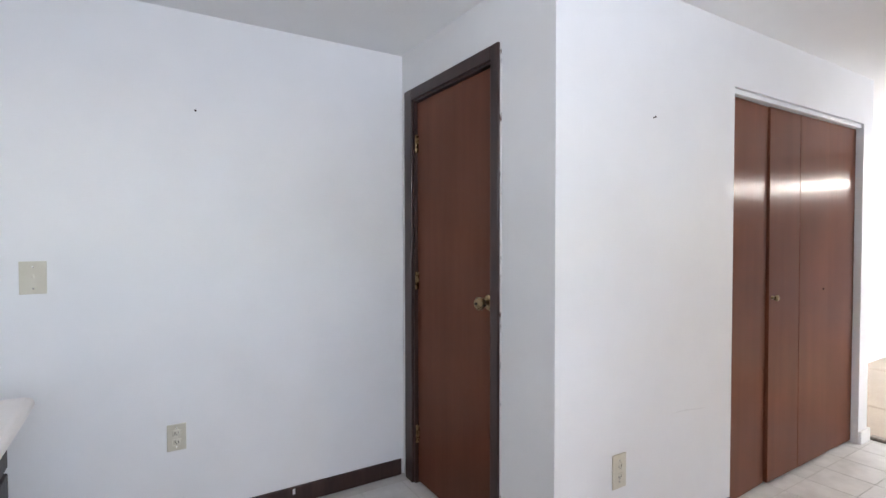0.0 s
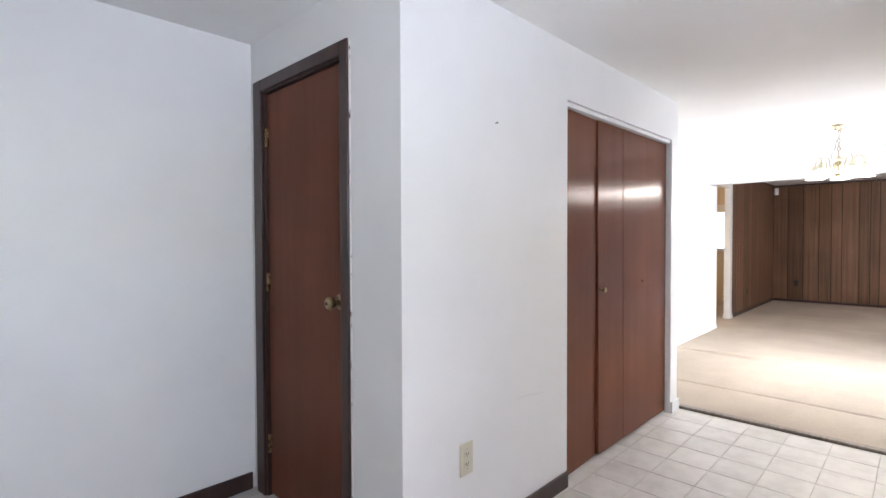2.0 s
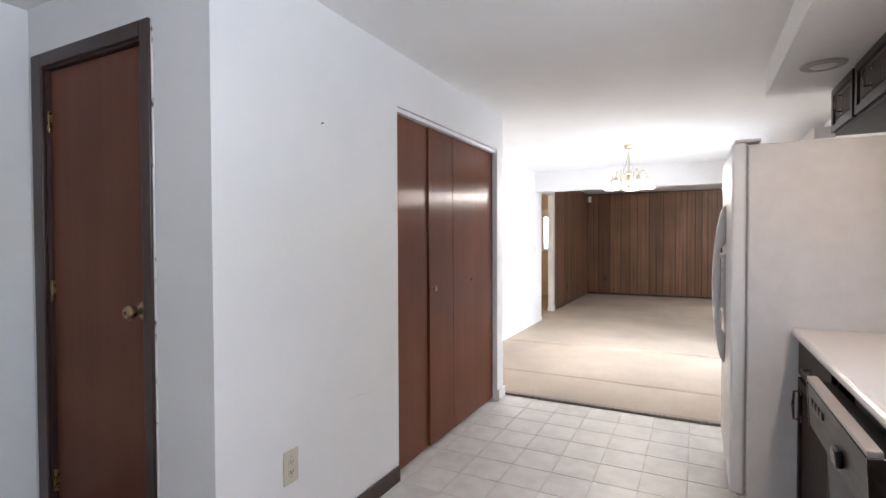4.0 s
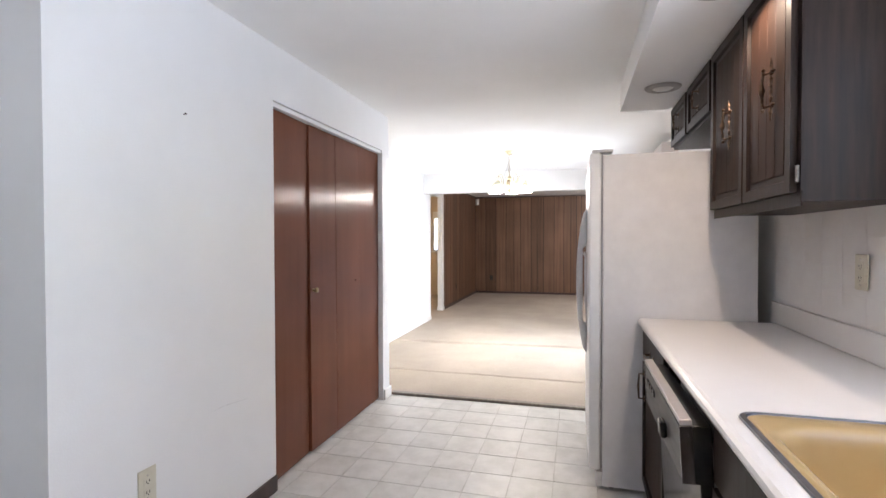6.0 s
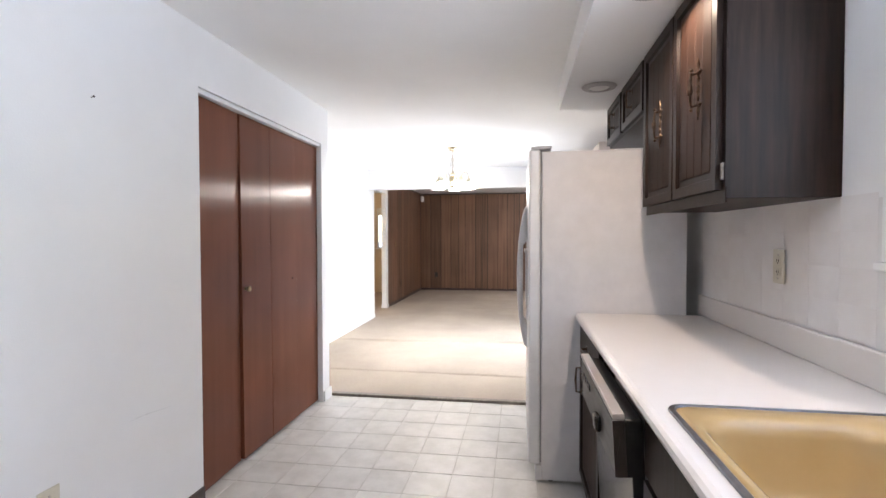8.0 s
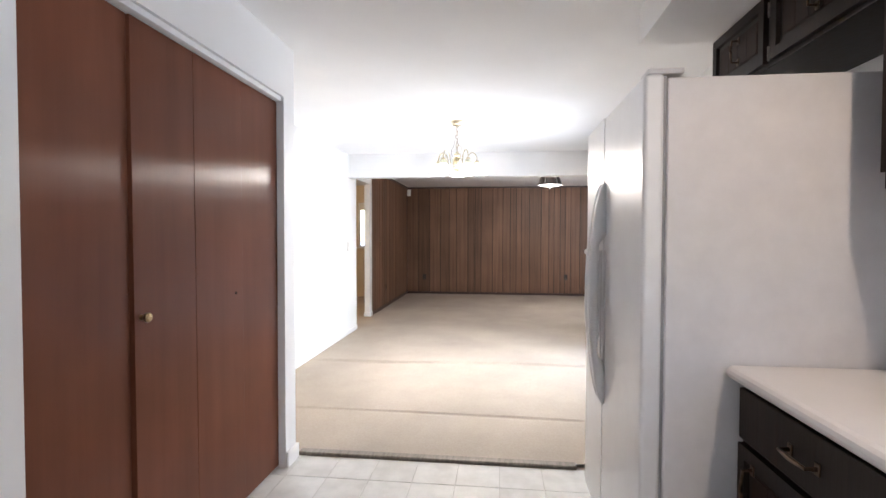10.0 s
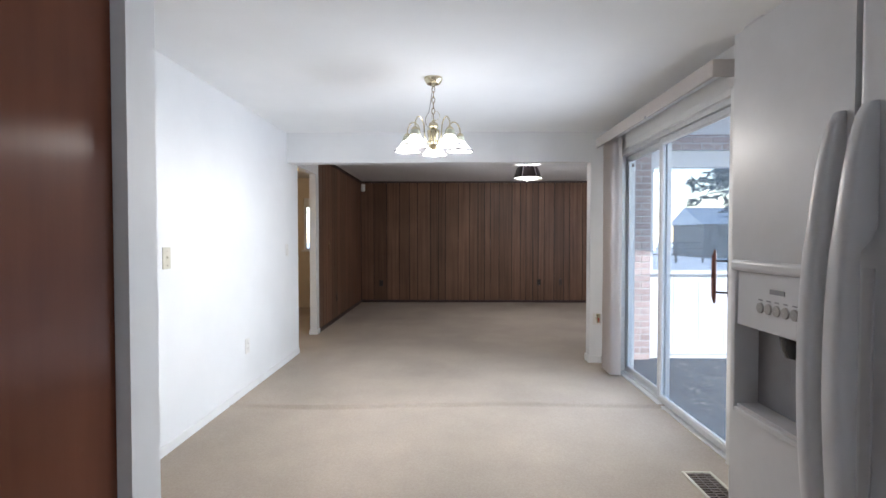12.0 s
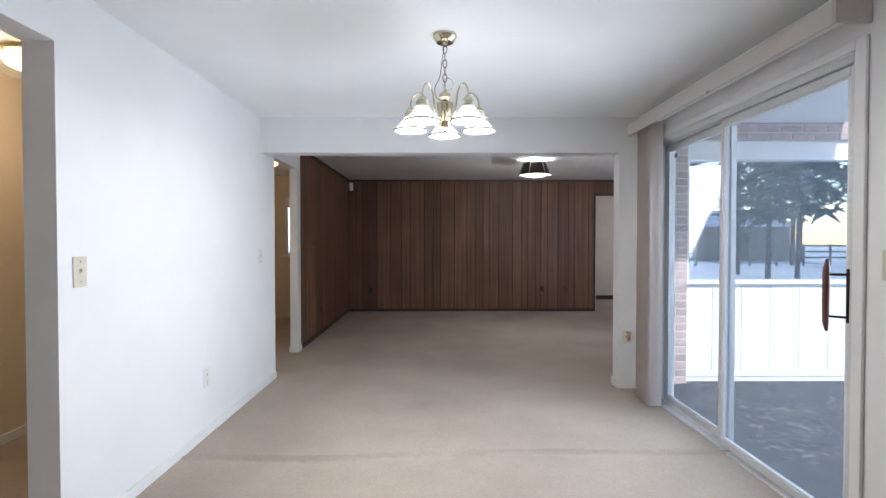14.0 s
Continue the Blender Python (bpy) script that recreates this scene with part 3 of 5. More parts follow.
wall_plate("wall_outlet", 11.80, YP, 0.36, "-y", "outlet", "brown wall outlet on panelled side wall", BROWNPL)
wall_plate("light_switch", 11.35, YP, 1.16, "-y", "switch", "brass light switch on panelled side wall", OLDBRASS)


def nail(x, y, z, label):
    t = rod(bmesh.new(), (x, y + 0.004, z), (x, y - 0.011, z + 0.003), 0.0018, seg=8)
    rod(t, (x, y - 0.011, z + 0.003), (x, y - 0.0125, z + 0.0034), 0.0045, seg=8)
    tagged(part("nail", t, IRON), label, "nail")


def scuff(x0, x1, z0, z1):
    """A faint rubbed streak on the closet wall."""
    bm, n = bmesh.new(), 14
    lo, hi = [], []
    for k in range(n + 1):
        f = k / n
        w = 0.0035 * math.sin(math.pi * f) ** 0.7 * (0.7 + 0.3 * math.sin(k * 2.3)) + 0.0004
        x, z = x0 + (x1 - x0) * f, z0 + (z1 - z0) * f + 0.004 * math.sin(f * 5)
        lo.append(bm.verts.new((x, YN - 0.0006, z - w)))
        hi.append(bm.verts.new((x, YN - 0.0006, z + w)))
    for k in range(n):
        bm.faces.new((lo[k], lo[k + 1], hi[k + 1], hi[k]))
    part("scuff_mark", bm, SCUFF, bpy.data.objects["wall_closet"], "faint grey rubbed streak")


scuff(3.70, 3.95, 0.572, 0.560)
nail(3.562, YN, 1.818, "small picture nail in white wall")
nail(1.985, YB, 1.897, "small picture nail in white nook wall")


# ---- kitchen: counters and cabinets ----
def framed_door(parent, x0, x1, z0, z1, y, name="cabinet_door", out=1, mat_in=CABINET_IN):
    """A cabinet door lying in the plane y, facing +y: stiles, rails and a raised inner panel."""
    s = 0.052
    bm = B(x0, x1, y, y + 0.019, z0, z1)
    front = [f for f in bm.faces if f.calc_center_median().y > y + 0.018]
    bmesh.ops.recalc_face_normals(bm, faces=bm.faces)
    bmesh.ops.inset_region(bm, faces=front, thickness=s, depth=0.0)
    bmesh.ops.inset_region(bm, faces=front, thickness=0.006, depth=-0.012)
    d = part(name, bm, CABINET, parent)
    part("inner_panel", B(x0 + s + 0.008, x1 - s - 0.008, y + 0.0072, y + 0.009, z0 + s + 0.008, z1 - s - 0.008), mat_in, d, "warmer stained panel")
    n = max(2, int((x1 - x0 - 2 * s) / 0.075))
    w = (x1 - x0 - 2 * s - 0.024) / n
    for k in range(n):
        a = x0 + s + 0.012 + k * w
        part("panel_slat", B(a + 0.0004, a + w - 0.0004, y + 0.009, y + 0.0112, z0 + s + 0.012, z1 - s - 0.012, bevel=0.0007, seg=1), mat_in, d)
    return d


def iron_pull(parent, x, y, z, h=0.20):
    """Ornate bronze pull: a pointed back rod, two cross arms with beads and a turned grip standing off."""
    bm = bmesh.new()
    n = 24
    tube(bm, [(x - 0.010 + 0.002 * math.sin(k * 1.4), y + 0.005, z - h * 0.44 + h * 0.88 * k / n) for k in range(n + 1)], [0.0044 + 0.0018 * math.sin(k * 1.9) for k in range(n + 1)], 7)
    for s in (1, -1):
        rod(bm, (x - 0.010, y + 0.005, z + s * h * 0.43), (x - 0.010, y + 0.006, z + s * h * 0.58), 0.0052, 0.0008, 8)
        zc = z + s * h * 0.30
        tube(bm, [(x - 0.028, y + 0.005, zc), (x - 0.010, y + 0.007, zc), (x + 0.004, y + 0.015, zc), (x + 0.006, y + 0.022, zc)], [0.003, 0.0045, 0.0042, 0.0045], 8)
        for c in ((x - 0.030, y + 0.006, zc), (x + 0.006, y + 0.022, zc + s * 0.012)):
            bmesh.ops.create_uvsphere(bm, u_segments=8, v_segments=6, radius=0.0062, matrix=Matrix.Translation(c))
        rod(bm, (x - 0.010, y - 0.001, zc), (x - 0.010, y + 0.006, zc), 0.007, seg=10)
    grip = [(0.0, 0.0050), (0.10, 0.0036), (0.20, 0.0055), (0.28, 0.0036), (0.40, 0.0078), (0.50, 0.0105), (0.60, 0.0078), (0.72, 0.0036), (0.80, 0.0055), (0.90, 0.0036), (1.0, 0.0050)]
    tube(bm, [(x + 0.006, y + 0.022 + 0.004 * math.sin(math.pi * s), z - h * 0.30 + h * 0.60 * s) for s, _ in grip], [q for _, q in grip], 9)
    return part("pull_handle", bm, BRONZE, parent, "ornate dark bronze pull")


def bar_pull(parent, x, y, z, h=0.11, vertical=True):
    bm = bmesh.new()
    a, b = ((x, y, z - h / 2), (x, y, z + h / 2)) if vertical else ((x - h / 2, y, z), (x + h / 2, y, z))
    a2, b2 = (a[0], a[1] + 0.026, a[2]), (b[0], b[1] + 0.026, b[2])
    tube(bm, [a, a2, ((a[0] + b[0]) / 2, a[1] + 0.03, (a[2] + b[2]) / 2), b2, b], [0.006, 0.0045, 0.006, 0.0045, 0.006], 8)
    for p in (a, b):
        box(bm, p[0] - 0.009, p[0] + 0.009, y - 0.001, y + 0.003, p[2] - 0.014, p[2] + 0.014, bevel=0.001, seg=1)
    return part("pull_handle", bm, BRONZE, parent, "dark bronze bar pull")


def side_hinge(parent, x, y, z):
    bm = B(x - 0.004, x + 0.016, y, y + 0.004, z - 0.026, z + 0.026, bevel=0.002)
    rod(bm, (x, y + 0.006, z - 0.024), (x, y + 0.006, z + 0.024), 0.005, seg=8)
    return part("hinge", bm, WORNSTEEL, parent, "worn steel hinge")


def upper_cabinet():
    c = thing("wall_cabinet", (4.05, YS, 1.41), "dark stained oak wall cabinet with two framed doors", "cabinet", "kitchen wall cabinets")
    x0, x1, z0, z1, y = 3.553, 4.460, 1.41, 2.173, -0.625
    part("cabinet_body", B(x0, x1, YS + 0.001, y, z0 + 0.012, z1, bevel=0.002), CABINET, c)
    fr = bmesh.new()
    box(fr, x0 - 0.003, x1, y, y + 0.005, z0, z0 + 0.045)
    box(fr, x0 - 0.003, x1, y, y + 0.005, z1 - 0.025, z1)
    box(fr, x0 - 0.003, x0 + 0.03, y, y + 0.0048, z0 + 0.045, z1 - 0.025)
    part("face_frame", fr, CABINET, c)
    for a, b, hx, hg in ((x0 + 0.020, 3.990, 3.715, x0 + 0.004), (4.004, x1 - 0.012, 4.155, None)):
        d = framed_door(c, a, b, z0 + 0.04, z1 - 0.018, y + 0.006)
        iron_pull(d, hx, y + 0.026, 1.79 if hg else 1.775, 0.175)
        if hg:
            for z in (1.503, 2.09):
                side_hinge(d, hg, y + 0.006, z)
    return c


def fridge_cabinet():
    c = thing("wall_cabinet", (5.0, YS, 1.905), "short dark stained oak cabinet above the refrigerator", "cabinet", "kitchen wall cabinets")
    x0, x1, z0, z1, y = 4.463, 5.473, 1.905, 2.173, -0.625
    part("cabinet_body", B(x0, x1, YS + 0.001, y, z0, z1, bevel=0.002), CABINET, c)
    for a, b, hx in ((x0 + 0.035, 4.985, 4.72), (5.03, x1 - 0.012, 5.22)):
        d = framed_door(c, a, b, z0 + 0.015, z1 - 0.012, y + 0.002)
        bar_pull(d, hx, y + 0.021, z0 + 0.13, 0.085)
        for z in (z0 + 0.05, z1 - 0.06):
            side_hinge(d, a - 0.012, y + 0.002, z)
    return c


upper_cabinet()
fridge_cabinet()


def base_unit(x0, x1, doors, drawer, label, top=0.874):
    """A base cabinet facing +y under the long worktop."""
    c = thing("base_cabinet", ((x0 + x1) / 2, YS, 0), label, "cabinet", "kitchen base cabinets")
    y = -0.345
    part("cabinet_body", B(x0 + 0.001, x1 - 0.001, YS + 0.002, y, 0.09, top, bevel=0.002), CABINET, c)
    part("toe_kick", B(x0 + 0.001, x1 - 0.001, YS + 0.002, y - 0.06, 0.0, 0.089), BLACK, c)
    if top < 0.8:
        part("front_rail", B(x0 + 0.001, x1 - 0.001, y - 0.015, y, top, 0.874), CABINET, c)
    w = (x1 - x0 - 0.02) / doors
    for k in range(doors):
        a = x0 + 0.01 + k * w
        if drawer:
            dr = part("drawer_front", B(a + 0.006, a + w - 0.006, y + 0.001, y + 0.019, 0.72, 0.862, bevel=0.004), CABINET, c)
            if top > 0.8:
                bar_pull(dr, a + w / 2, y + 0.019, 0.79, 0.10, vertical=False)
        d = framed_door(c, a + 0.006, a + w - 0.006, 0.105, 0.705 if drawer else 0.862, y + 0.001)
        bar_pull(d, a + (0.09 if k % 2 else w - 0.09), y + 0.02, 0.60, 0.12)
    return c


base_unit(3.945, 4.575, 1, True, "dark stained oak base cabinet beside the refrigerator")
base_unit(2.30, 3.265, 2, True, "dark stained oak sink base cabinet", 0.735)
base_unit(1.53, 2.295, 2, True, "dark stained oak base cabinet under the counter")


def dishwasher():
    c = thing("dishwasher", (3.6, YS, 0), "built-in dishwasher with dark door and chrome trim, door ajar", "dishwasher")
    x0, x1 = 3.27, 3.94
    part("tub", B(x0 + 0.02, x1 - 0.02, YS + 0.03, -0.38, 0.10, 0.868), GREYPL, c)
    part("toe_panel", B(x0 + 0.01, x1 - 0.01, -0.44, -0.40, 0.0, 0.10), BLACK, c)
    lean = Matrix.Translation((0, -0.37, 0.11)) @ Matrix.Rotation(radians(-3.2), 4, "X") @ Matrix.Translation((0, 0.37, -0.11))

    def leaned(bm):
        bm.transform(lean)
        return bm

    door = part("dishwasher_door", leaned(B(x0 + 0.012, x1 - 0.012, -0.37, -0.338, 0.11, 0.70, bevel=0.003)), BLACKGLASS, c, "black enamel lower door panel")
    ctl = part("control_panel", leaned(B(x0 + 0.008, x1 - 0.008, -0.37, -0.300, 0.695, 0.845, bevel=0.004)), BLACKGLASS, c, "black control panel")
    part("fascia", leaned(B(x0 + 0.014, x1 - 0.014, -0.300, -0.2965, 0.700, 0.842, bevel=0.001)), FASCIA, ctl, "dark grey fascia")
    part("trim_strip", leaned(B(x0 + 0.006, x1 - 0.006, -0.326, -0.2960, 0.846, 0.862, bevel=0.003)), STRIP, c, "brushed steel top strip")
    for x in (x0 + 0.003, x1 - 0.009):
        part("side_trim", leaned(B(x, x + 0.006, -0.325, -0.2945, 0.70, 0.845)), CHROME, c)
    part("latch_handle", leaned(B(3.485, 3.54, -0.297, -0.278, 0.730, 0.778, bevel=0.007)), BLACK, ctl, "black latch handle")
    for k in range(4):
        part("button", leaned(B(3.70 + 0.045 * k, 3.73 + 0.045 * k, -0.297, -0.291, 0.785, 0.808, bevel=0.003)), BLACK, ctl)
    return c


dishwasher()


def countertop():
    """L-shaped white laminate worktop with a hole for the sink, a rolled edge and an upstand."""
    t = thing("countertop", (2.6, -0.6, 0.874), "white laminate countertop with rounded edge and low upstand", "countertop")
    y0, y1, z0, z1 = YS + 0.001, -0.325, 0.875, 0.914
    sx0, sx1, sy0, sy1 = 2.395, 3.165, -0.86, -0.375
    bm = bmesh.new()
    box(bm, 0.89, sx0, y0, y1, z0, z1)
    box(bm, sx1, 4.592, y0, y1, z0, z1)
    box(bm, sx0, sx1, y0, sy0, z0, z1)
    box(bm, sx0, sx1, sy1, y1, z0, z1)
    part("worktop", bm, LAMINATE, t)
    nose = bmesh.new()
    tube(nose, [(1.52, y1, 0.8945), (3.0, y1, 0.8945), (4.592, y1, 0.8945)], 0.0195, 12)
    part("front_edge", nose, LAMINATE, t)
    part("upstand", B(0.89, 4.64, y0 + 0.001, y0 + 0.02, z1 + 0.0005, 1.016, bevel=0.006), LAMINATE, t)
    part("side_upstand", B(0.892, 0.91, -0.92, 1.92, z1 + 0.0005, 1.016, bevel=0.006), LAMINATE, t)
    part("return_worktop", B(0.89, 1.505, y1 + 0.0005, 1.92, z0, z1), LAMINATE, t)
    part("return_edge", tube(bmesh.new(), [(1.505, y1, 0.8945), (1.505, 0.8, 0.8945), (1.505, 1.92, 0.8945)], 0.0195, 12), LAMINATE, t)
    return t


countertop()


def return_unit(y0, y1, label):
    """A base cabinet facing +x: two drawers and a door with knobs."""
    c = thing("base_cabinet", (0.9, (y0 + y1) / 2, 0), label, "cabinet", "kitchen base cabinets")
    x = 1.455
    part("cabinet_body", B(0.89, x, y0 + 0.001, y1 - 0.001, 0.09, 0.874, bevel=0.002), CABINET, c)
    part("toe_kick", B(0.89, x - 0.06, y0 + 0.001, y1 - 0.001, 0, 0.089), BLACK, c)
    for a, b in ((0.105, 0.36), (0.372, 0.60), (0.612, 0.74), (0.752, 0.862)):
        d = part("drawer_front", B(x + 0.001, x + 0.02, y0 + 0.012, y1 - 0.012, a, b, bevel=0.004), CABINET, c)
        part("knob", lathe(bmesh.new(), (x + 0.02, (y0 + y1) / 2, (a + b) / 2), [(0.006, 0), (0.006, 0.014), (0.017, 0.02), (0.016, 0.03), (0.001, 0.034)], 16, axis="x"), IRON, d)
    return c


return_unit(1.28, 1.885, "dark stained oak drawer cabinet at counter end")
return_unit(0.60, 1.275, "dark stained oak drawer cabinet along the counter")
return_unit(-0.30, 0.595, "dark stained oak drawer cabinet in the corner")


def sink():
    s = thing("kitchen_sink", (2.78, -0.61, 0.914), "harvest gold enamel kitchen sink with dark metal rim", "sink")
    x0, x1, y0, y1 = 2.37, 3.19, -0.885, -0.352

    def rounded(a, b, c, d, r, n=6):
        pts = []
        for cx, cy, st in ((b - r, d - r, 0), (a + r, d - r, 90), (a + r, c + r, 180), (b - r, c + r, 270)):
            for k in range(n + 1):
                an = radians(st + 90 * k / n)
                pts.append((cx + r * math.cos(an), cy + r * math.sin(an)))
        return pts

    def loops(rings, cap):
        bm = bmesh.new()
        rows = [[bm.verts.new((px, py, z)) for px, py in ring] for ring, z in rings]
        m = len(rows[0])
        for a, b in zip(rows, rows[1:]):
            for k in range(m):
                bm.faces.new((a[k], a[(k + 1) % m], b[(k + 1) % m], b[k]))
        if cap:
            bm.faces.new(rows[-1])
        return bm

    part("rim", loops([(rounded(x0, x1, y0, y1, 0.045), 0.915), (rounded(x0 + 0.002, x1 - 0.002, y0 + 0.002, y1 - 0.002, 0.044), 0.9195), (rounded(x0 + 0.013, x1 - 0.013, y0 + 0.013, y1 - 0.013, 0.036), 0.9205), (rounded(x0 + 0.016, x1 - 0.016, y0 + 0.016, y1 - 0.016, 0.034), 0.917)], False), RIM, s, "dark metal mounting rim")
    i = 0.0165
    bx0, bx1 = x0 + 0.07, x1 - 0.075
    rings = [(rounded(x0 + i, x1 - i, y0 + i, y1 - i, 0.034, 8), 0.917), (rounded(x0 + i + 0.006, x1 - i - 0.006, y0 + i + 0.006, y1 - i - 0.006, 0.034, 8), 0.920)]
    for inset, z in ((-0.010, 0.9195), (0.0, 0.9175), (0.008, 0.912), (0.014, 0.902), (0.018, 0.885), (0.024, 0.83), (0.031, 0.785), (0.042, 0.760), (0.060, 0.748), (0.085, 0.745)):
        rings.append((rounded(bx0 + inset, bx1 - inset, y0 + 0.10 + inset, y1 - 0.035 - inset, 0.085, 8), z))
    basin = part("basin", loops(rings, True), GOLD, s)
    for p in basin.data.polygons:
        p.use_smooth = True
    basin.data.set_sharp_from_angle(angle=radians(80))
    part("drain", lathe(bmesh.new(), (2.78, -0.60, 0.7455), [(0.001, 0.001), (0.03, 0.001), (0.042, 0.004), (0.044, 0.0)], 20), CHROME, s, "steel drain")
    f = part("faucet", tube(rod(bmesh.new(), (2.78, -0.835, 0.918), (2.78, -0.835, 0.955), 0.022), [(2.78, -0.835, 0.95), (2.78, -0.835, 1.06), (2.78, -0.80, 1.11), (2.78, -0.70, 1.12), (2.78, -0.66, 1.09)], 0.011, 10), CHROME, s, "chrome faucet")
    part("faucet_lever", rod(bmesh.new(), (2.78, -0.845, 0.96), (2.86, -0.86, 1.0), 0.008, 0.006), CHROME, f)
    return s


sink()


def refrigerator():
    f = thing("refrigerator", (5.055, -0.46, 0), "white side-by-side refrigerator with curved handles and ice dispenser", "refrigerator")
    x0, x1, yb, yf, h = 4.60, 5.512, -0.85, -0.135, 1.765
    xs = 5.150
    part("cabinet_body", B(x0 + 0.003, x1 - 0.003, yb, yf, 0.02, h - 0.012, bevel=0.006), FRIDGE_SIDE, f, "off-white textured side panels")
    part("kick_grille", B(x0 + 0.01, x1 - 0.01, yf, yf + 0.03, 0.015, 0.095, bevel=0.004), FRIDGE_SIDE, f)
    for x in (x0 + 0.06, x1 - 0.06):
        part("foot", rod(bmesh.new(), (x, yf - 0.05, 0), (x, yf - 0.05, 0.022), 0.02), BLACK, f)
    part("door_gasket", B(x0 + 0.012, x1 - 0.012, yf, yf + 0.008, 0.112, h - 0.006), GREYPL, f)
    y0, y1 = yf + 0.009, -0.068
    d = part("refrigerator_door", B(x0, xs - 0.003, y0, y1, 0.105, h, bevel=0.012, seg=3), FRIDGE, f)
    e = bmesh.new()
    zr0, zr1, xr0, xr1 = 0.880, 1.076, xs + 0.050, x1 - 0.034
    for a in ((xs + 0.003, xr0, 0.105, h), (xr1, x1, 0.105, h), (xr0, xr1, 0.105, zr0), (xr0, xr1, zr1, h)):
        box(e, a[0], a[1], y0, y1, a[2], a[3])
    bmesh.ops.remove_doubles(e, verts=e.verts, dist=1e-5)
    fz = part("freezer_door", e, FRIDGE, f)
    part("dispenser_recess", B(xr0 + 0.001, xr1 - 0.001, y0, y0 + 0.012, zr0, zr1), GREYPL, fz, "grey dispenser recess")
    fr = bmesh.new()
    for a in ((xr0 - 0.012, xr0, zr0 - 0.012, 1.215), (xr1, xr1 + 0.012, zr0 - 0.012, 1.215), (xr0, xr1, 1.203, 1.215), (xr0, xr1, zr0 - 0.012, zr0)):
        box(fr, a[0], a[1], y1 - 0.002, y1 + 0.010, a[2], a[3], bevel=0.002, seg=1)
    part("dispenser_frame", fr, FRIDGE, fz)
    pn = part("dispenser_panel", B(xr0, xr1, y1 - 0.002, y1 + 0.005, zr1, 1.203, bevel=0.002), FRIDGE, fz, "white dispenser control panel")
    part("badge", B(5.312, 5.358, y1 + 0.005, y1 + 0.0065, 1.160, 1.170), GREYPL, pn)
    for k in range(5):
        bx = 5.282 + 0.027 * k
        part("button", lathe(bmesh.new(), (bx, y1 + 0.005, 1.126), [(0.012, 0.0), (0.011, 0.003), (0.001, 0.004)], 14, axis="y"), PALEGREYPL, pn)
        part("legend_bar", B(bx - 0.007, bx + 0.007, y1 + 0.005, y1 + 0.0056, 1.142, 1.145), GREYPL, pn)
    part("dispenser_hood", B(xr0 - 0.014, xr1 + 0.014, y1 - 0.002, y1 + 0.018, 1.203, 1.228, bevel=0.008, seg=3), FRIDGE, fz, "rounded ledge over the dispenser")
    part("chute", lathe(bmesh.new(), (5.325, y0 + 0.030, zr1), [(0.030, 0.0), (0.026, -0.03), (0.018, -0.045), (0.001, -0.046)], 16), BLACK, fz, "dark ice chute")
    part("paddle", B(5.296, 5.354, y0 + 0.012, y0 + 0.02, 0.96, 1.03, bevel=0.003), GREYPL, fz)
    part("drip_tray", B(xr0 + 0.004, xr1 - 0.004, y0 + 0.012, y1 + 0.004, zr0 + 0.0005, zr0 + 0.008), FRIDGE_SIDE, fz)

    def handle(x, parent, r):
        """A bowed blade, solid at both ends, with a finger slot between blade and door."""
        bm, rows, n = bmesh.new(), [], 44
        for k in range(n + 1):
            s = k / n
            out = y1 + 0.010 + 0.056 * math.sin(math.pi * s) ** 0.6
            e = min(1.0, max(0.0, (0.30 - abs(s - 0.47)) / 0.05))
            inner = y1 - 0.004 + 0.030 * e * e * (3 - 2 * e)
            t = r * (0.62 + 0.38 * math.sin(math.pi * s) ** 0.5)
            c, ay = (inner + out) / 2, (out - inner) / 2
            row = []
            for q in range(14):
                an = 2 * math.pi * q / 14
                ca, sa = math.cos(an), math.sin(an)
                row.append(bm.verts.new((x + t * math.copysign(abs(ca) ** 0.6, ca), c + ay * math.copysign(abs(sa) ** 0.6, sa), 0.615 + s * 0.885)))
            rows.append(row)
        for a, b in zip(rows, rows[1:]):
            for q in range(14):
                bm.faces.new((a[q], a[(q + 1) % 14], b[(q + 1) % 14], b[q]))
        bm.faces.new(rows[0][::-1])
        bm.faces.new(rows[-1])
        g = part("door_handle", bm, FRIDGE, parent, "white bow-shaped handle with finger slot")
        part("grip_insert", B(x - r * 0.5, x + r * 0.5, y1 - 0.001, y1 + 0.004, 0.78, 1.23, bevel=0.0015), FRIDGE_SIDE, g, "off-white strip behind the finger slot")

    handle(xs - 0.034, d, 0.021)
    handle(xs + 0.030, fz, 0.017)
    for x in (x0 + 0.045, x1 - 0.045):
        part("hinge_cover", B(x - 0.035, x + 0.045 if x < 5 else x + 0.035, yf - 0.05, y1 - 0.012, h + 0.0005, h + 0.018, bevel=0.006), FRIDGE_SIDE, f, "plastic hinge cover")
    return f


refrigerator()


def soffit_light(x, y, lit):
    t = thing("recessed_light", (x, y, 2.175), "recessed soffit light with white ring and frosted lens", "ceiling light", "soffit lights")
    part("trim_ring", lathe(bmesh.new(), (x, y, 2.174), [(0.052, 0.004), (0.056, -0.010), (0.064, -0.014), (0.092, -0.008), (0.098, 0.0)], 32), PALEGREYPL, t)
    part("lens", lathe(bmesh.new(), (x, y, 2.174), [(0.063, -0.001), (0.05, -0.010), (0.03, -0.016), (0.001, -0.018)], 28), glow("warm_lens", (1.0, 0.80, 0.58), 0.25) if lit else PLATEW, t)
    return t


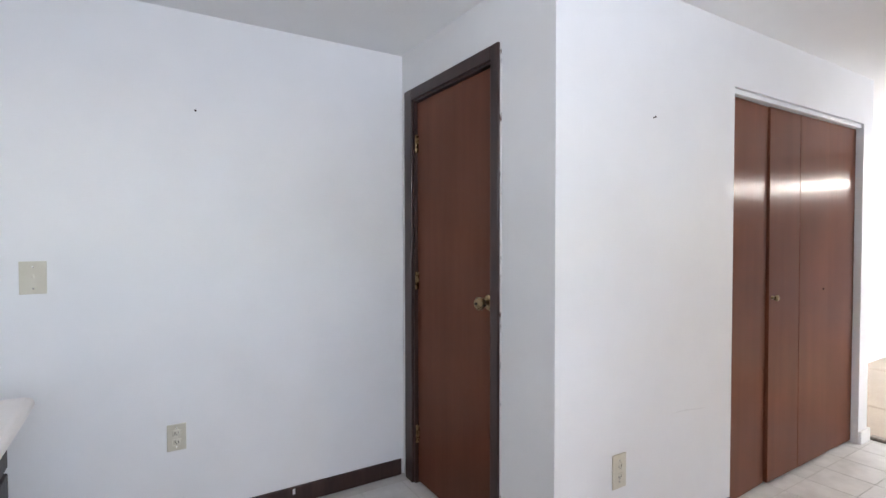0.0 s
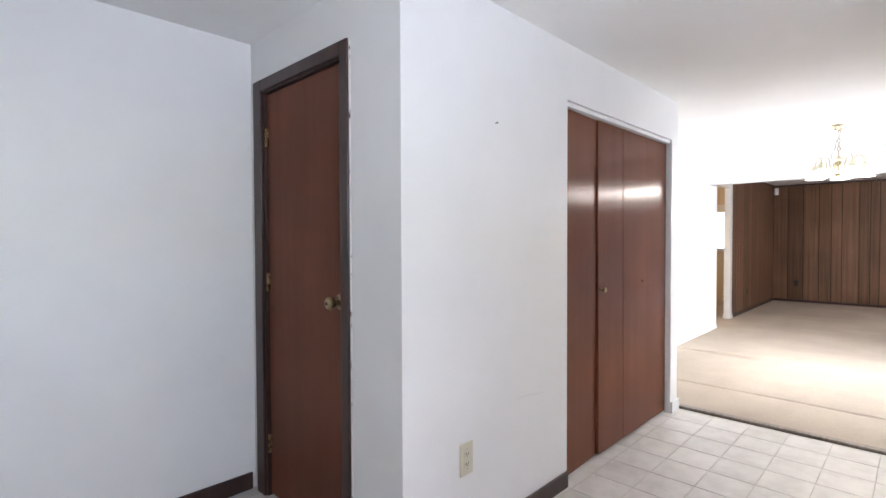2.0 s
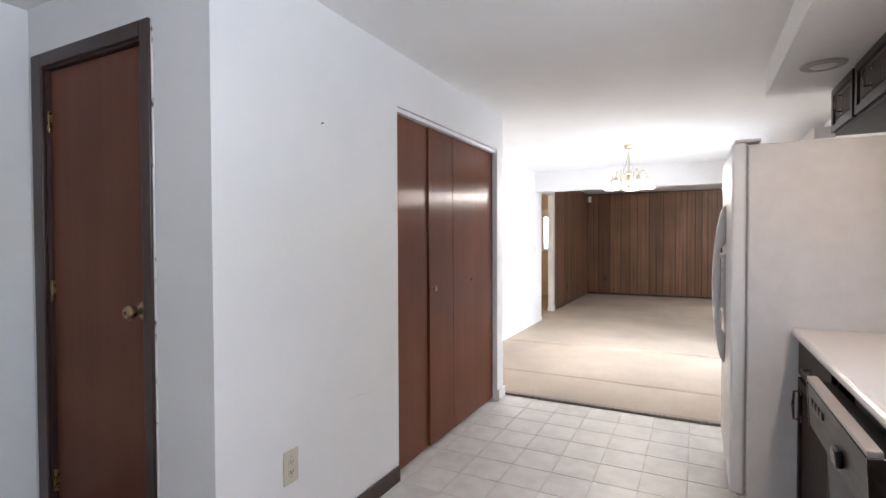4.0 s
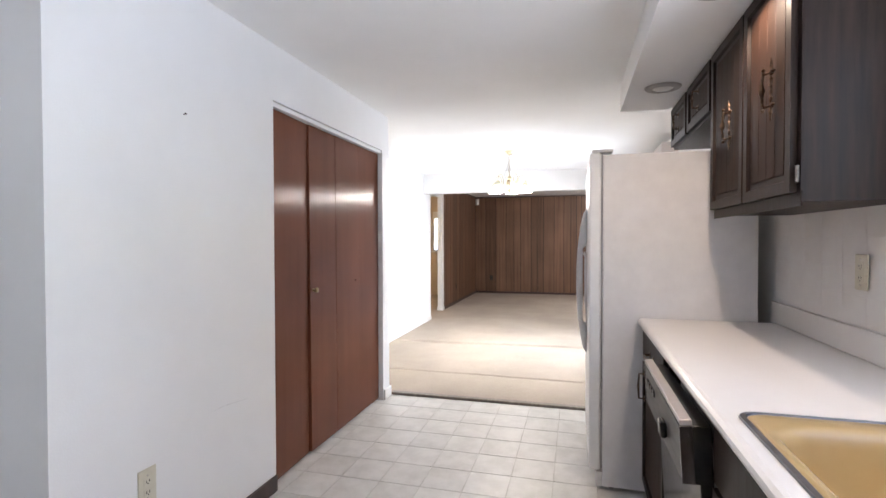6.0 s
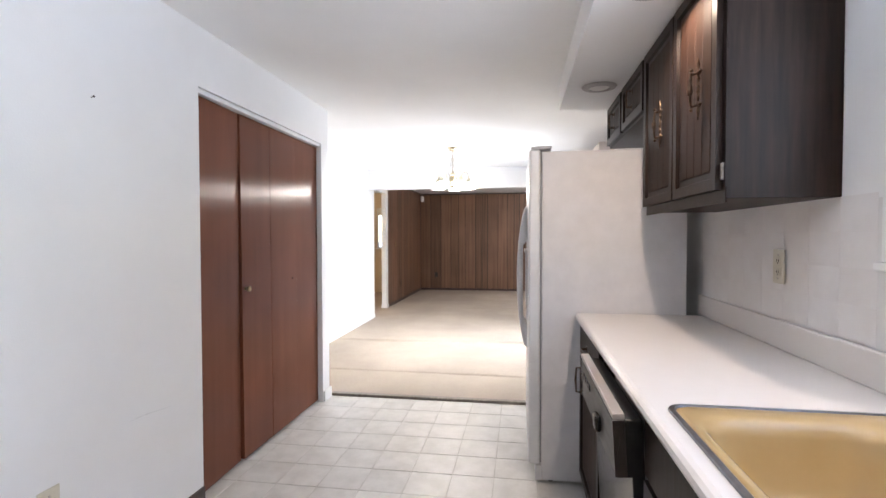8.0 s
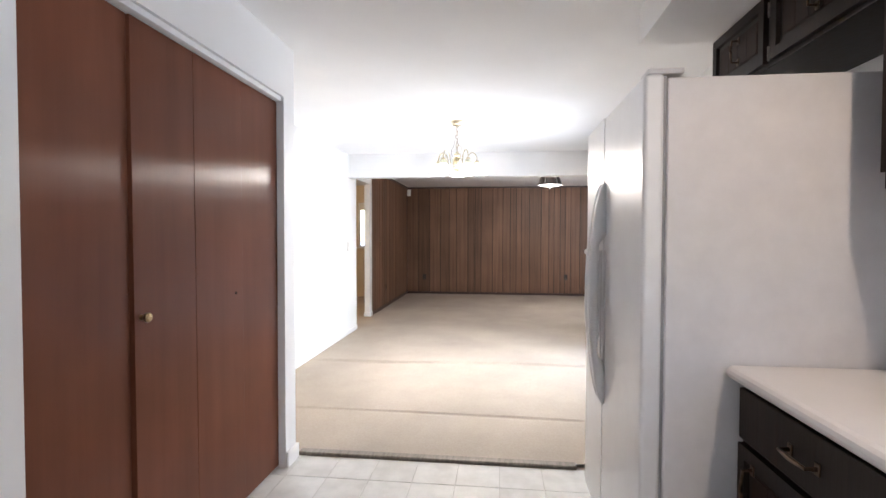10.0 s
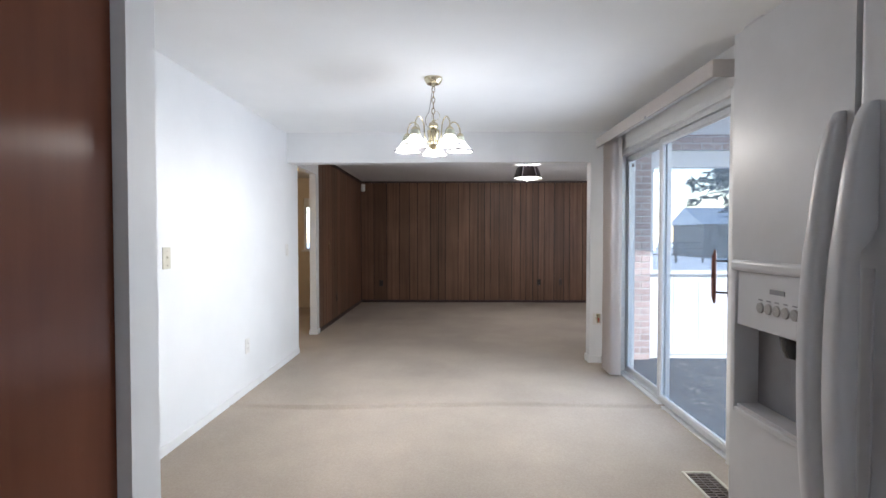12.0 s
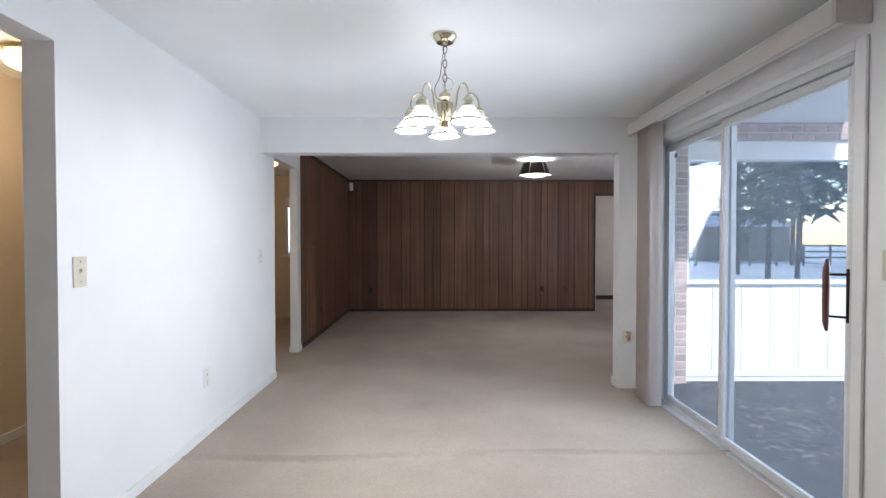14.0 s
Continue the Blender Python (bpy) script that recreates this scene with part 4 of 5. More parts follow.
for _x in (4.945, 3.79, 2.62, 1.45):
    soffit_light(_x, -0.472, _x < 4.5)
    if _x > 4.5:
        continue
    _o, _d = lamp("soffit_lamp", "SPOT", look((_x, -0.472, 2.145), (_x, -0.472, 0)), 6.4 if _x > 3 else 1.2 if _x > 2 else 4.8, (1.0, 0.79, 0.58))
    _d.spot_size, _d.spot_blend, _d.shadow_soft_size = radians(156), 0.5, 0.03


def kitchen_window():
    w = thing("window_1", (2.675, YS, 1.245), "white framed kitchen window over the sink", "window", kind="structure")
    x0, x1, z0, z1 = 1.45, 3.33, 1.245, 2.10
    fr = bmesh.new()
    for a in ((x0, x0 + 0.05, z0, z1), (x1 - 0.05, x1, z0, z1), (x0 + 0.05, x1 - 0.05, z0, z0 + 0.05), (x0 + 0.05, x1 - 0.05, z1 - 0.05, z1), (2.37, 2.42, z0 + 0.05, z1 - 0.05)):
        box(fr, a[0], a[1], YS - 0.14, YS - 0.09, a[2], a[3], bevel=0.003)
    part("window_frame", fr, WHITEALU, w)
    for a, b in ((x0 + 0.05, 2.37), (2.42, x1 - 0.05)):
        pane = part("pane", B(a, b, YS - 0.118, YS - 0.113, z0 + 0.05, z1 - 0.05), PANE, w)
        pane.visible_shadow = False
    part("window_sill", B(x0 - 0.05, x1 + 0.05, YS - 0.088, YS + 0.03, z0 - 0.024, z0 - 0.001, bevel=0.004), TRIM, w)
    cs = bmesh.new()
    box(cs, x0 - 0.045, x0 - 0.001, YS + 0.0005, YS + 0.014, z0, z1 + 0.045, bevel=0.003)
    box(cs, x1 + 0.001, x1 + 0.045, YS + 0.0005, YS + 0.014, z0, z1 + 0.045, bevel=0.003)
    part("window_casing", cs, TRIM, w)


kitchen_window()


# ---- dining area ----
def chandelier():
    c = thing("chandelier", (7.585, 0.737, H), "polished brass five arm chandelier with lit glass shades", "chandelier")
    x, y = 7.585, 0.737
    part("canopy", lathe(bmesh.new(), (x, y, H), [(0.060, 0.0), (0.061, -0.012), (0.056, -0.020), (0.044, -0.040), (0.040, -0.042), (0.014, -0.040), (0.011, -0.056), (0.001, -0.058)], 32), BRASS, c)
    ch = bmesh.new()
    z = H - 0.058
    k = 0
    while z > 2.075:
        d = Vector((0.010, 0, 0)) if k % 2 else Vector((0, 0.010, 0))
        cz = z - 0.017
        off = Vector((-0.004 * math.sin(k * 0.6), 0, 0))
        pts = [Vector((x, y, cz)) + off + d * math.cos(a) + Vector((0, 0, 0.021 * math.sin(a))) for a in (2 * math.pi * i / 12 for i in range(13))]
        tube(ch, pts, 0.0028, 6)
        z -= 0.036
        k += 1
    part("chain", ch, OLDBRASS, c, "brass link chain")
    part("loop_ring", tube(bmesh.new(), [(x + 0.022 * math.cos(a), y, 2.055 + 0.022 * math.sin(a)) for a in (2 * math.pi * i / 16 for i in range(17))], 0.003, 6), BRASS, c)
    part("slack_cord", tube(bmesh.new(), eased([(x, y, 2.30), (x - 0.02, y + 0.014, 2.20), (x - 0.035, y + 0.026, 2.11), (x - 0.02, y + 0.05, 2.065), (x, y + 0.044, 2.02), (x, y + 0.012, 2.00)]), 0.0022, 6), WORNSTEEL, c, "thin loose lamp cord")
    part("wire_loop", tube(bmesh.new(), [(x, y - 0.016 + 0.026 * math.cos(a), 2.085 + 0.030 * math.sin(a)) for a in (2 * math.pi * i / 18 for i in range(19))], 0.0016, 6), BRASS, c)
    column = [(0.001, 2.058), (0.010, 2.055), (0.014, 2.044), (0.028, 2.036), (0.033, 2.014), (0.024, 2.000), (0.042, 1.988), (0.041, 1.97), (0.034, 1.935), (0.029, 1.897), (0.037, 1.888), (0.029, 1.874), (0.014, 1.866), (0.012, 1.85), (0.001, 1.843)]
    part("centre_column", lathe(bmesh.new(), (x, y, 0), column, 24), BRASS, c)
    for i in range(5):
        a = radians(72 * i)
        u = Vector((math.cos(a), math.sin(a), 0))
        o = Vector((x, y, 0))
        prof = [(0.025, 1.925), (0.06, 1.905), (0.085, 1.925), (0.095, 1.97), (0.105, 2.02), (0.135, 2.052), (0.165, 2.045), (0.185, 2.01), (0.187, 1.972)]
        arm = part("arm", tube(bmesh.new(), eased([o + u * r + Vector((0, 0, zz)) for r, zz in prof]), 0.0045, 8), BRASS, c)
        p = o + u * 0.187
        part("socket_cup", lathe(bmesh.new(), (p.x, p.y, 0), [(0.001, 1.985), (0.010, 1.983), (0.020, 1.974), (0.024, 1.966), (0.025, 1.955), (0.023, 1.953)], 20), BRASS, arm)
        part("glass_shade", lathe(bmesh.new(), (p.x, p.y, 0), [(0.027, 1.930), (0.034, 1.922), (0.055, 1.895), (0.078, 1.868), (0.083, 1.862), (0.080, 1.862), (0.052, 1.892), (0.032, 1.919), (0.025, 1.928)], 28), SHADE, arm, "lit frosted glass shade")
        part("glass_neck", lathe(bmesh.new(), (p.x, p.y, 0), [(0.024, 1.962), (0.031, 1.957), (0.028, 1.951), (0.033, 1.946), (0.030, 1.940), (0.036, 1.934), (0.034, 1.927), (0.028, 1.938)], 24), NECK, arm, "ribbed glass neck")
        part("shade_rim", lathe(bmesh.new(), (p.x, p.y, 1.8605), [(0.0800, 0.001), (0.0850, 0.0065), (0.0900, 0.001), (0.0850, -0.0045), (0.0800, 0.001)], 28), RIM, arm, "dark metal shade rim")
        part("light_bulb", lathe(bmesh.new(), (p.x, p.y, 0), [(0.001, 1.872), (0.016, 1.878), (0.022, 1.893), (0.018, 1.915), (0.010, 1.938)], 14), BULB, arm)
        lamp("chandelier_bulb", "POINT", Matrix.Translation((p.x, p.y, 1.852)), 3.3, (1.0, 0.92, 0.80))[1].shadow_soft_size = 0.03


chandelier()


def sliding_door():
    d = thing("door_3", (7.945, YS - 0.08, 0), "closed aluminium sliding glass patio door with wooden pull", "sliding door", kind="structure")
    x0, x1, top = 7.06, 8.93, 2.06
    fr = bmesh.new()
    for a in ((x0, x0 + 0.028, 0, top), (x1 - 0.028, x1, 0, top), (x0 + 0.028, x1 - 0.028, top - 0.035, top), (x0 + 0.028, x1 - 0.028, 0.0, 0.028)):
        box(fr, a[0], a[1], YS - 0.13, YS - 0.005, a[2], a[3], bevel=0.002, seg=1)
    part("door_frame", fr, ALU, d)
    part("floor_track", B(x0 + 0.03, x1 - 0.03, YS - 0.05, YS - 0.042, 0.028, 0.04), ALU, d)
    for a, b, yy, lab in ((x0 + 0.03, 8.072, YS - 0.055, "sliding panel"), (8.032, x1 - 0.03, YS - 0.10, "fixed panel")):
        bm = bmesh.new()
        y0, y1 = yy, yy + 0.034
        for s in ((a, a + 0.032, 0.04, top - 0.038), (b - 0.026, b, 0.04, top - 0.038), (a + 0.032, b - 0.026, 0.04, 0.082), (a + 0.032, b - 0.026, top - 0.080, top - 0.038)):
            box(bm, s[0], s[1], y0, y1, s[2], s[3], bevel=0.003, seg=1)
        p = part("sash", bm, ALU, d)
        bead = bmesh.new()
        for s in ((a + 0.032, a + 0.048, 0.082, top - 0.080), (b - 0.048, b - 0.026, 0.082, top - 0.080), (a + 0.048, b - 0.048, 0.082, 0.092), (a + 0.048, b - 0.048, top - 0.090, top - 0.080)):
            box(bead, s[0], s[1], y0 + 0.006, y1 - 0.006, s[2], s[3], bevel=0.002, seg=1)
        part("glazing_bead", bead, WHITEALU if lab[0] == "s" else ALU, p)
        g = part("pane", B(a + 0.048, b - 0.048, yy + 0.014, yy + 0.019, 0.090, top - 0.088), PANE, p)
        g.visible_shadow = False
        if lab[0] == "s":
            hx = a + 0.07
            h = part("pull_handle", tube(bmesh.new(), [(hx, y1 + 0.055, 0.90), (hx, y1 + 0.060, 0.94), (hx, y1 + 0.060, 1.06), (hx, y1 + 0.060, 1.17), (hx, y1 + 0.055, 1.21)], [0.006, 0.013, 0.014, 0.013, 0.006], 10), REDWOOD, p, "dark wooden pull grip")
            br = bmesh.new()
            box(br, a + 0.019, a + 0.033, y1, y1 + 0.005, 0.94, 1.17, bevel=0.002)
            for z in (0.965, 1.145):
                tube(br, [(a + 0.026, y1 + 0.006, z), (a + 0.04, y1 + 0.035, z), (hx, y1 + 0.055, z)], 0.0055, 8)
            part("handle_bracket", br, IRON, h)
            part("latch_plate", B(a + 0.004, a + 0.010, y1, y1 + 0.004, 0.98, 1.10), CHROME, p)
        else:
            part("latch_tab", B(8.70, 8.745, y1, y1 + 0.006, 1.905, 1.935, bevel=0.002), GREYPL, p)
    cs = bmesh.new()
    box(cs, x0 - 0.055, x0 - 0.002, YS + 0.0005, YS + 0.016, 0, top + 0.045, bevel=0.004)
    box(cs, x0 - 0.002, x1 + 0.05, YS + 0.0005, YS + 0.016, top + 0.002, top + 0.045, bevel=0.004)
    box(cs, x1 + 0.002, x1 + 0.05, YS + 0.0005, YS + 0.016, 0, top + 0.002, bevel=0.004)
    part("door_casing", cs, TRIM, d)


sliding_door()


def vertical_blind():
    v = thing("vertical_blind", (8.9, YS + 0.08, 0), "stacked beige vertical blind with boxed valance over sliding door", "blind")
    box_ = part("valance", B(7.009, 9.130, YS + 0.130, YS + 0.148, 2.146, 2.239, bevel=0.003), VALANCE, v, "boxed fabric valance")
    part("valance_return", B(6.994, 7.009, YS + 0.001, YS + 0.148, 2.146, 2.239, bevel=0.003), VALANCE, v)
    part("head_rail", B(7.03, 9.11, YS + 0.05, YS + 0.10, 2.175, 2.215, bevel=0.003), WHITEALU, v)
    part("valance_clip", B(7.90, 7.925, YS + 0.148, YS + 0.153, 2.138, 2.155), GREYPL, box_)
    n = 17
    for k in range(n):
        x = 8.735 + k * 0.0155
        bm = bmesh.new()
        rows = []
        for j in range(7):
            s = -0.5 + j / 6
            rows.append((x + 0.010 * (1 - 4 * s * s) + 0.014 * s, YS + 0.075 + 0.089 * s))
        for z in (0.038 + 0.004 * math.sin(k * 2.1), 2.175):
            for px, py in rows:
                bm.verts.new((px, py, z))
        bm.verts.ensure_lookup_table()
        for j in range(6):
            bm.faces.new((bm.verts[j], bm.verts[j + 1], bm.verts[j + 8], bm.verts[j + 7]))
        r = bmesh.ops.solidify(bm, geom=bm.faces[:], thickness=0.0012)
        part("slat", bm, BLIND, v)
    part("pull_cord", tube(bmesh.new(), [(8.70, YS + 0.06, 2.16), (8.697, YS + 0.06, 1.3), (8.70, YS + 0.05, 0.45)], 0.0016, 6), WHITEALU, v)


vertical_blind()


def floor_register():
    r = thing("floor_register", (6.78, -0.695, 0.016), "brown metal floor register set in beige carpet", "floor vent")
    x0, x1, y0, y1 = 6.62, 6.935, -0.775, -0.615
    fr = bmesh.new()
    for a in ((x0, x1, y0, y0 + 0.018), (x0, x1, y1 - 0.018, y1), (x0, x0 + 0.018, y0 + 0.018, y1 - 0.018), (x1 - 0.018, x1, y0 + 0.018, y1 - 0.018)):
        box(fr, *a, 0.018, 0.028, bevel=0.003, seg=1)
    part("frame", fr, PLATE, r, "cream enamelled frame")
    part("damper", B(x0 + 0.018, x1 - 0.018, y0 + 0.018, y1 - 0.018, 0.0185, 0.020), BLACK, r)
    for k in range(11):
        x = x0 + 0.03 + k * 0.025
        part("louver", B(x, x + 0.010, y0 + 0.018, y1 - 0.018, 0.020, 0.026), VENT, r)
    for y in (-0.717, -0.673):
        part("crossbar", B(x0 + 0.018, x1 - 0.018, y - 0.003, y + 0.003, 0.026, 0.0278), VENT, r)


floor_register()


def gas_valve():
    g = thing("gas_valve", (XH, -0.845, 0.455), "brass gas valve on a white wall plate", "valve")
    part("plate", B(XH - 0.006, XH - 0.0005, -0.885, -0.805, 0.40, 0.515, bevel=0.002), PLATEW, g)
    part("stem", rod(bmesh.new(), (XH - 0.006, -0.845, 0.46), (XH - 0.055, -0.845, 0.46), 0.012), BRASS, g)
    part("valve_body", rod(rod(bmesh.new(), (XH - 0.05, -0.845, 0.43), (XH - 0.05, -0.845, 0.50), 0.015), (XH - 0.05, -0.845, 0.50), (XH - 0.05, -0.845, 0.515), 0.021), BRASS, g)
    part("valve_key", B(XH - 0.075, XH - 0.056, -0.852, -0.838, 0.442, 0.478, bevel=0.003), mat("red_enamel", (0.32, 0.06, 0.04), (0.42, 0.09, 0.06), 0.4, scale=(20, 20, 20)), g, "red enamelled valve key")


gas_valve()


# ---- hall ----
def hall_globe(x, y, z, name="hall_light"):
    t = thing(name, (x, y, z), "flush ceiling light with lit amber glass dome", "ceiling light", "hall lights")
    part("base_plate", lathe(bmesh.new(), (x, y, z), [(0.11, 0.0), (0.115, -0.012), (0.108, -0.022), (0.1, -0.024)], 28), BRASS, t)
    part("glass_dome", lathe(bmesh.new(), (x, y, z), [(0.100, -0.022), (0.115, -0.042), (0.117, -0.062), (0.098, -0.094), (0.056, -0.112), (0.001, -0.117)], 28), SHADE_WARM, t, "lit amber glass dome")
    lamp("hall_bulb", "POINT", Matrix.Translation((x, y, z - 0.20)), 4.2, (1.0, 0.74, 0.46))[1].shadow_soft_size = 0.08


hall_globe(7.80, 3.02, H)
hall_globe(11.35, 2.93, H)


def hall_window():
    w = thing("window_2", (13.14, 2.92, 1.05), "bright white framed window at the hall end", "window", kind="structure")
    fr = bmesh.new()
    for a in ((2.66, 2.70, 1.05, 1.98), (3.24, 3.275, 1.05, 1.98), (2.70, 3.24, 1.05, 1.08), (2.70, 3.24, 1.95, 1.98)):
        box(fr, 13.13, 13.17, *a[:2], *a[2:])
    part("window_frame", fr, WHITEALU, w)
    part("pane", B(13.148, 13.153, 2.70, 3.24, 1.08, 1.95), PANE, w).visible_shadow = False
    part("window_sill", B(13.06, 13.13, 2.63, 3.305, 1.025, 1.049, bevel=0.004), TRIM, w)
    part("roller_shade", B(13.118, 13.124, 2.69, 3.25, 1.82, 1.96, bevel=0.001), PLATEW, w, "rolled-down edge of a cream shade")


hall_window()


# ---- panelled room ----
def drum_light():
    x, y = 11.60, -0.50
    t = thing("drum_ceiling_light", (x, y, HL), "ceiling light with dark tapered shade and brass straps", "ceiling light")
    part("ceiling_cap", lathe(bmesh.new(), (x, y, HL), [(0.06, 0.0), (0.062, -0.02), (0.02, -0.03), (0.012, -0.10), (0.012, -0.15)], 24), CHROME, t)
    part("shade", lathe(bmesh.new(), (x, y, 0), [(0.145, 2.311), (0.205, 2.151), (0.201, 2.151), (0.141, 2.311)], 40), mat("dark_metal_shade", (0.020, 0.012, 0.011), (0.035, 0.02, 0.018), 0.35, scale=(9, 9, 9)), t, "dark tapered metal shade")
    for k in range(6):
        a = radians(30 + 60 * k)
        u = Vector((math.cos(a), math.sin(a), 0))
        part("strap", tube(bmesh.new(), [Vector((x, y, 2.313)) + u * 0.147, Vector((x, y, 2.231)) + u * 0.178, Vector((x, y, 2.149)) + u * 0.208], 0.008, 6), CHROME, t, "brushed metal strap")
    part("diffuser", lathe(bmesh.new(), (x, y, 0), [(0.199, 2.156), (0.15, 2.142), (0.08, 2.134), (0.001, 2.132)], 40), glow("lit_diffuser", (1.0, 0.97, 0.92), 0.9), t, "lit white glass diffuser")
    part("finial", lathe(bmesh.new(), (x, y, 0), [(0.012, 2.133), (0.016, 2.095), (0.010, 2.106), (0.001, 2.102)], 14), CHROME, t)
    lamp("drum_bulb", "POINT", Matrix.Translation((x, y, 2.31)), 6.0, (1.0, 0.94, 0.86))[1].shadow_soft_size = 0.05
    lamp("drum_bulb_low", "POINT", Matrix.Translation((x, y, 2.111)), 15.0, (1.0, 0.92, 0.82))[1].shadow_soft_size = 0.10
    part("ceiling_hook", tube(bmesh.new(), [(x, y, 2.236), (x, y, 2.296)], 0.014, 8), CHROME, t)


drum_light()


def corner_sensor():
    s = thing("alarm_sensor", (XB - 0.05, YP - 0.05, 2.235), "white corner alarm sensor high on panelling", "sensor")
    bm = B(-0.038, 0.038, -0.025, 0.025, -0.07, 0.07, bevel=0.010, seg=3)
    bm.transform(Matrix.Translation((XB - 0.05, YP - 0.05, 2.235)) @ Matrix.Rotation(radians(-45), 4, "Z"))
    b = part("sensor_body", bm, PLATEW, s)
    w = B(-0.022, 0.022, -0.029, -0.023, -0.045, 0.0, bevel=0.004)
    w.transform(Matrix.Translation((XB - 0.05, YP - 0.05, 2.235)) @ Matrix.Rotation(radians(-45), 4, "Z"))
    part("lens", w, WHITEALU, b)


corner_sensor()


def far_room():
    s = thing("white_radiator_cover", (XB + 0.42, -2.10, 0), "white panel cover standing in the far room", "radiator cover")
    part("cover_panel", B(XB + 0.36, XB + 0.44, -2.16, -2.05, 0.03, 1.02, bevel=0.012), TRIM, s)
    part("foot", B(XB + 0.35, XB + 0.45, -2.165, -2.045, 0.0, 0.03), TRIM, s)
    baseboard("baseboard_far_room", 15.586, 15.60, -3.9, -1.2, 0.10, DARKTRIM, "dark baseboard of the far room")


far_room()
setting("trim_far_doorway", box(box(B(XB - 0.012, XB + 0.14, -2.03, -2.0, 0, 2.09), XB - 0.012, XB + 0.14, -2.88, -2.85, 0, 2.09), XB - 0.012, XB + 0.14, -2.88, -2.0, 2.09, 2.12), DARKTRIM, "dark stained doorway trim", "door frame")
# unseen lamp added to brighten the far room, which has no window
lamp("far_room_fill", "AREA", look((14.75, -3.8, 1.5), (14.9, -1.5, 1.2)), 3.2, (1.0, 0.95, 0.86))[1].size = 0.9
setting("trim_panel_crown", box(B(XB - 0.022, XB, -3.3, YP, HL - 0.03, HL), 10.80, XB - 0.022, YP - 0.022, YP, HL - 0.03, HL), DARKTRIM, "dark stained ceiling moulding", "trim")


# ---- outdoors ----
def outdoors():
    setting("ground", B(-120, 140, -140, 120, -0.35, -0.25), SNOW, "snow covered yard reaching the horizon", smooth=False)
    setting("pavement", B(5.2, 9.478, -4.3, YS - 0.162, -0.24, 0.012), CONCRETE, "wet grey patio slab darkened for shade, with fallen leaves", "patio", smooth=False)
    setting("ceiling_patio", B(7.3, 9.39, -2.80, YS - 0.162, 2.325, 2.46), CEIL, "white painted porch ceiling", "ceiling", smooth=False)
    setting("roof", box(B(0.3, 16.2, YS - 0.45, 4.2, 2.62, 2.75), 9.36, 16.2, -4.2, YS - 0.45, 2.62, 2.75), ROOF, "flat dark shingle roof over the house", smooth=False)


outdoors()


def bay_window():
    """White window unit of the panelled room, seen across the patio: panelled base, head board, panes."""
    w = thing("window_3", (9.48, -2.22, 0.06), "large white window unit with panelled base across the patio", "window", kind="structure")
    y0, y1 = -3.02, -1.43
    fr = bmesh.new()
    box(fr, 9.44, 9.60, y0, y1, 2.005, 2.17)
    box(fr, 9.44, 9.60, y0, y1, 0.88, 0.935)
    for y in (y0, y1 - 0.045, (y0 + y1) / 2 - 0.01):
        if abs(y - ((y0 + y1) / 2 - 0.01)) > 0.1:
            box(fr, 9.45, 9.60, y, y + 0.045, 0.935, 2.005)
    part("window_frame", fr, WHITEALU, w)
    part("pane", B(9.50, 9.506, y0 + 0.045, y1 - 0.045, 0.935, 2.005), PANE_COAT, w)
    for k in range(6):
        a = y0 + 0.005 + k * (y1 - y0 - 0.01) / 6
        b = y0 + 0.005 + (k + 1) * (y1 - y0 - 0.01) / 6
        part("base_panel", B(9.47, 9.60, a + 0.0015, b - 0.0015, 0.10, 0.879, bevel=0.003), WHITEALU, w)
    part("base_board", B(9.455, 9.60, y0, y1, 0.06, 0.099, bevel=0.004), WHITEALU, w)
    part("window_sill", B(9.40, 9.44, y0 - 0.02, y1 + 0.02, 0.90, 0.93, bevel=0.004), WHITEALU, w)


bay_window()


def curtain(y0, y1):
    c = bmesh.new()
    n = 40
    cols = [(9.70 + 0.022 * math.sin(k * 0.95) + 0.008 * math.sin(k * 2.3), y0 + (y1 - y0) * k / n) for k in range(n + 1)]
    lo = [c.verts.new((x, y, 0.15)) for x, y in cols]
    hi = [c.verts.new((x, y, 2.15)) for x, y in cols]
    for k in range(n):
        c.faces.new((lo[k], lo[k + 1], hi[k + 1], hi[k]))
    bmesh.ops.solidify(c, geom=c.faces[:], thickness=0.002)
    t = thing("sheer_curtain", (9.70, (y0 + y1) / 2, 2.16), "pale sheer curtain gathered beside the window", "curtain", "bay curtains")
    part("curtain_cloth", c, SHEER, t)
    part("curtain_rod", rod(bmesh.new(), (9.70, y0 - 0.04, 2.165), (9.70, y1 + 0.04, 2.165), 0.012), WHITEALU, t)
    for y in (y0 - 0.03, y1 + 0.03):
        part("rod_bracket", B(9.63, 9.71, y - 0.006, y + 0.006, 2.155, 2.178), WHITEALU, t)


curtain(-3.0, -2.66)
curtain(-1.68, -1.44)


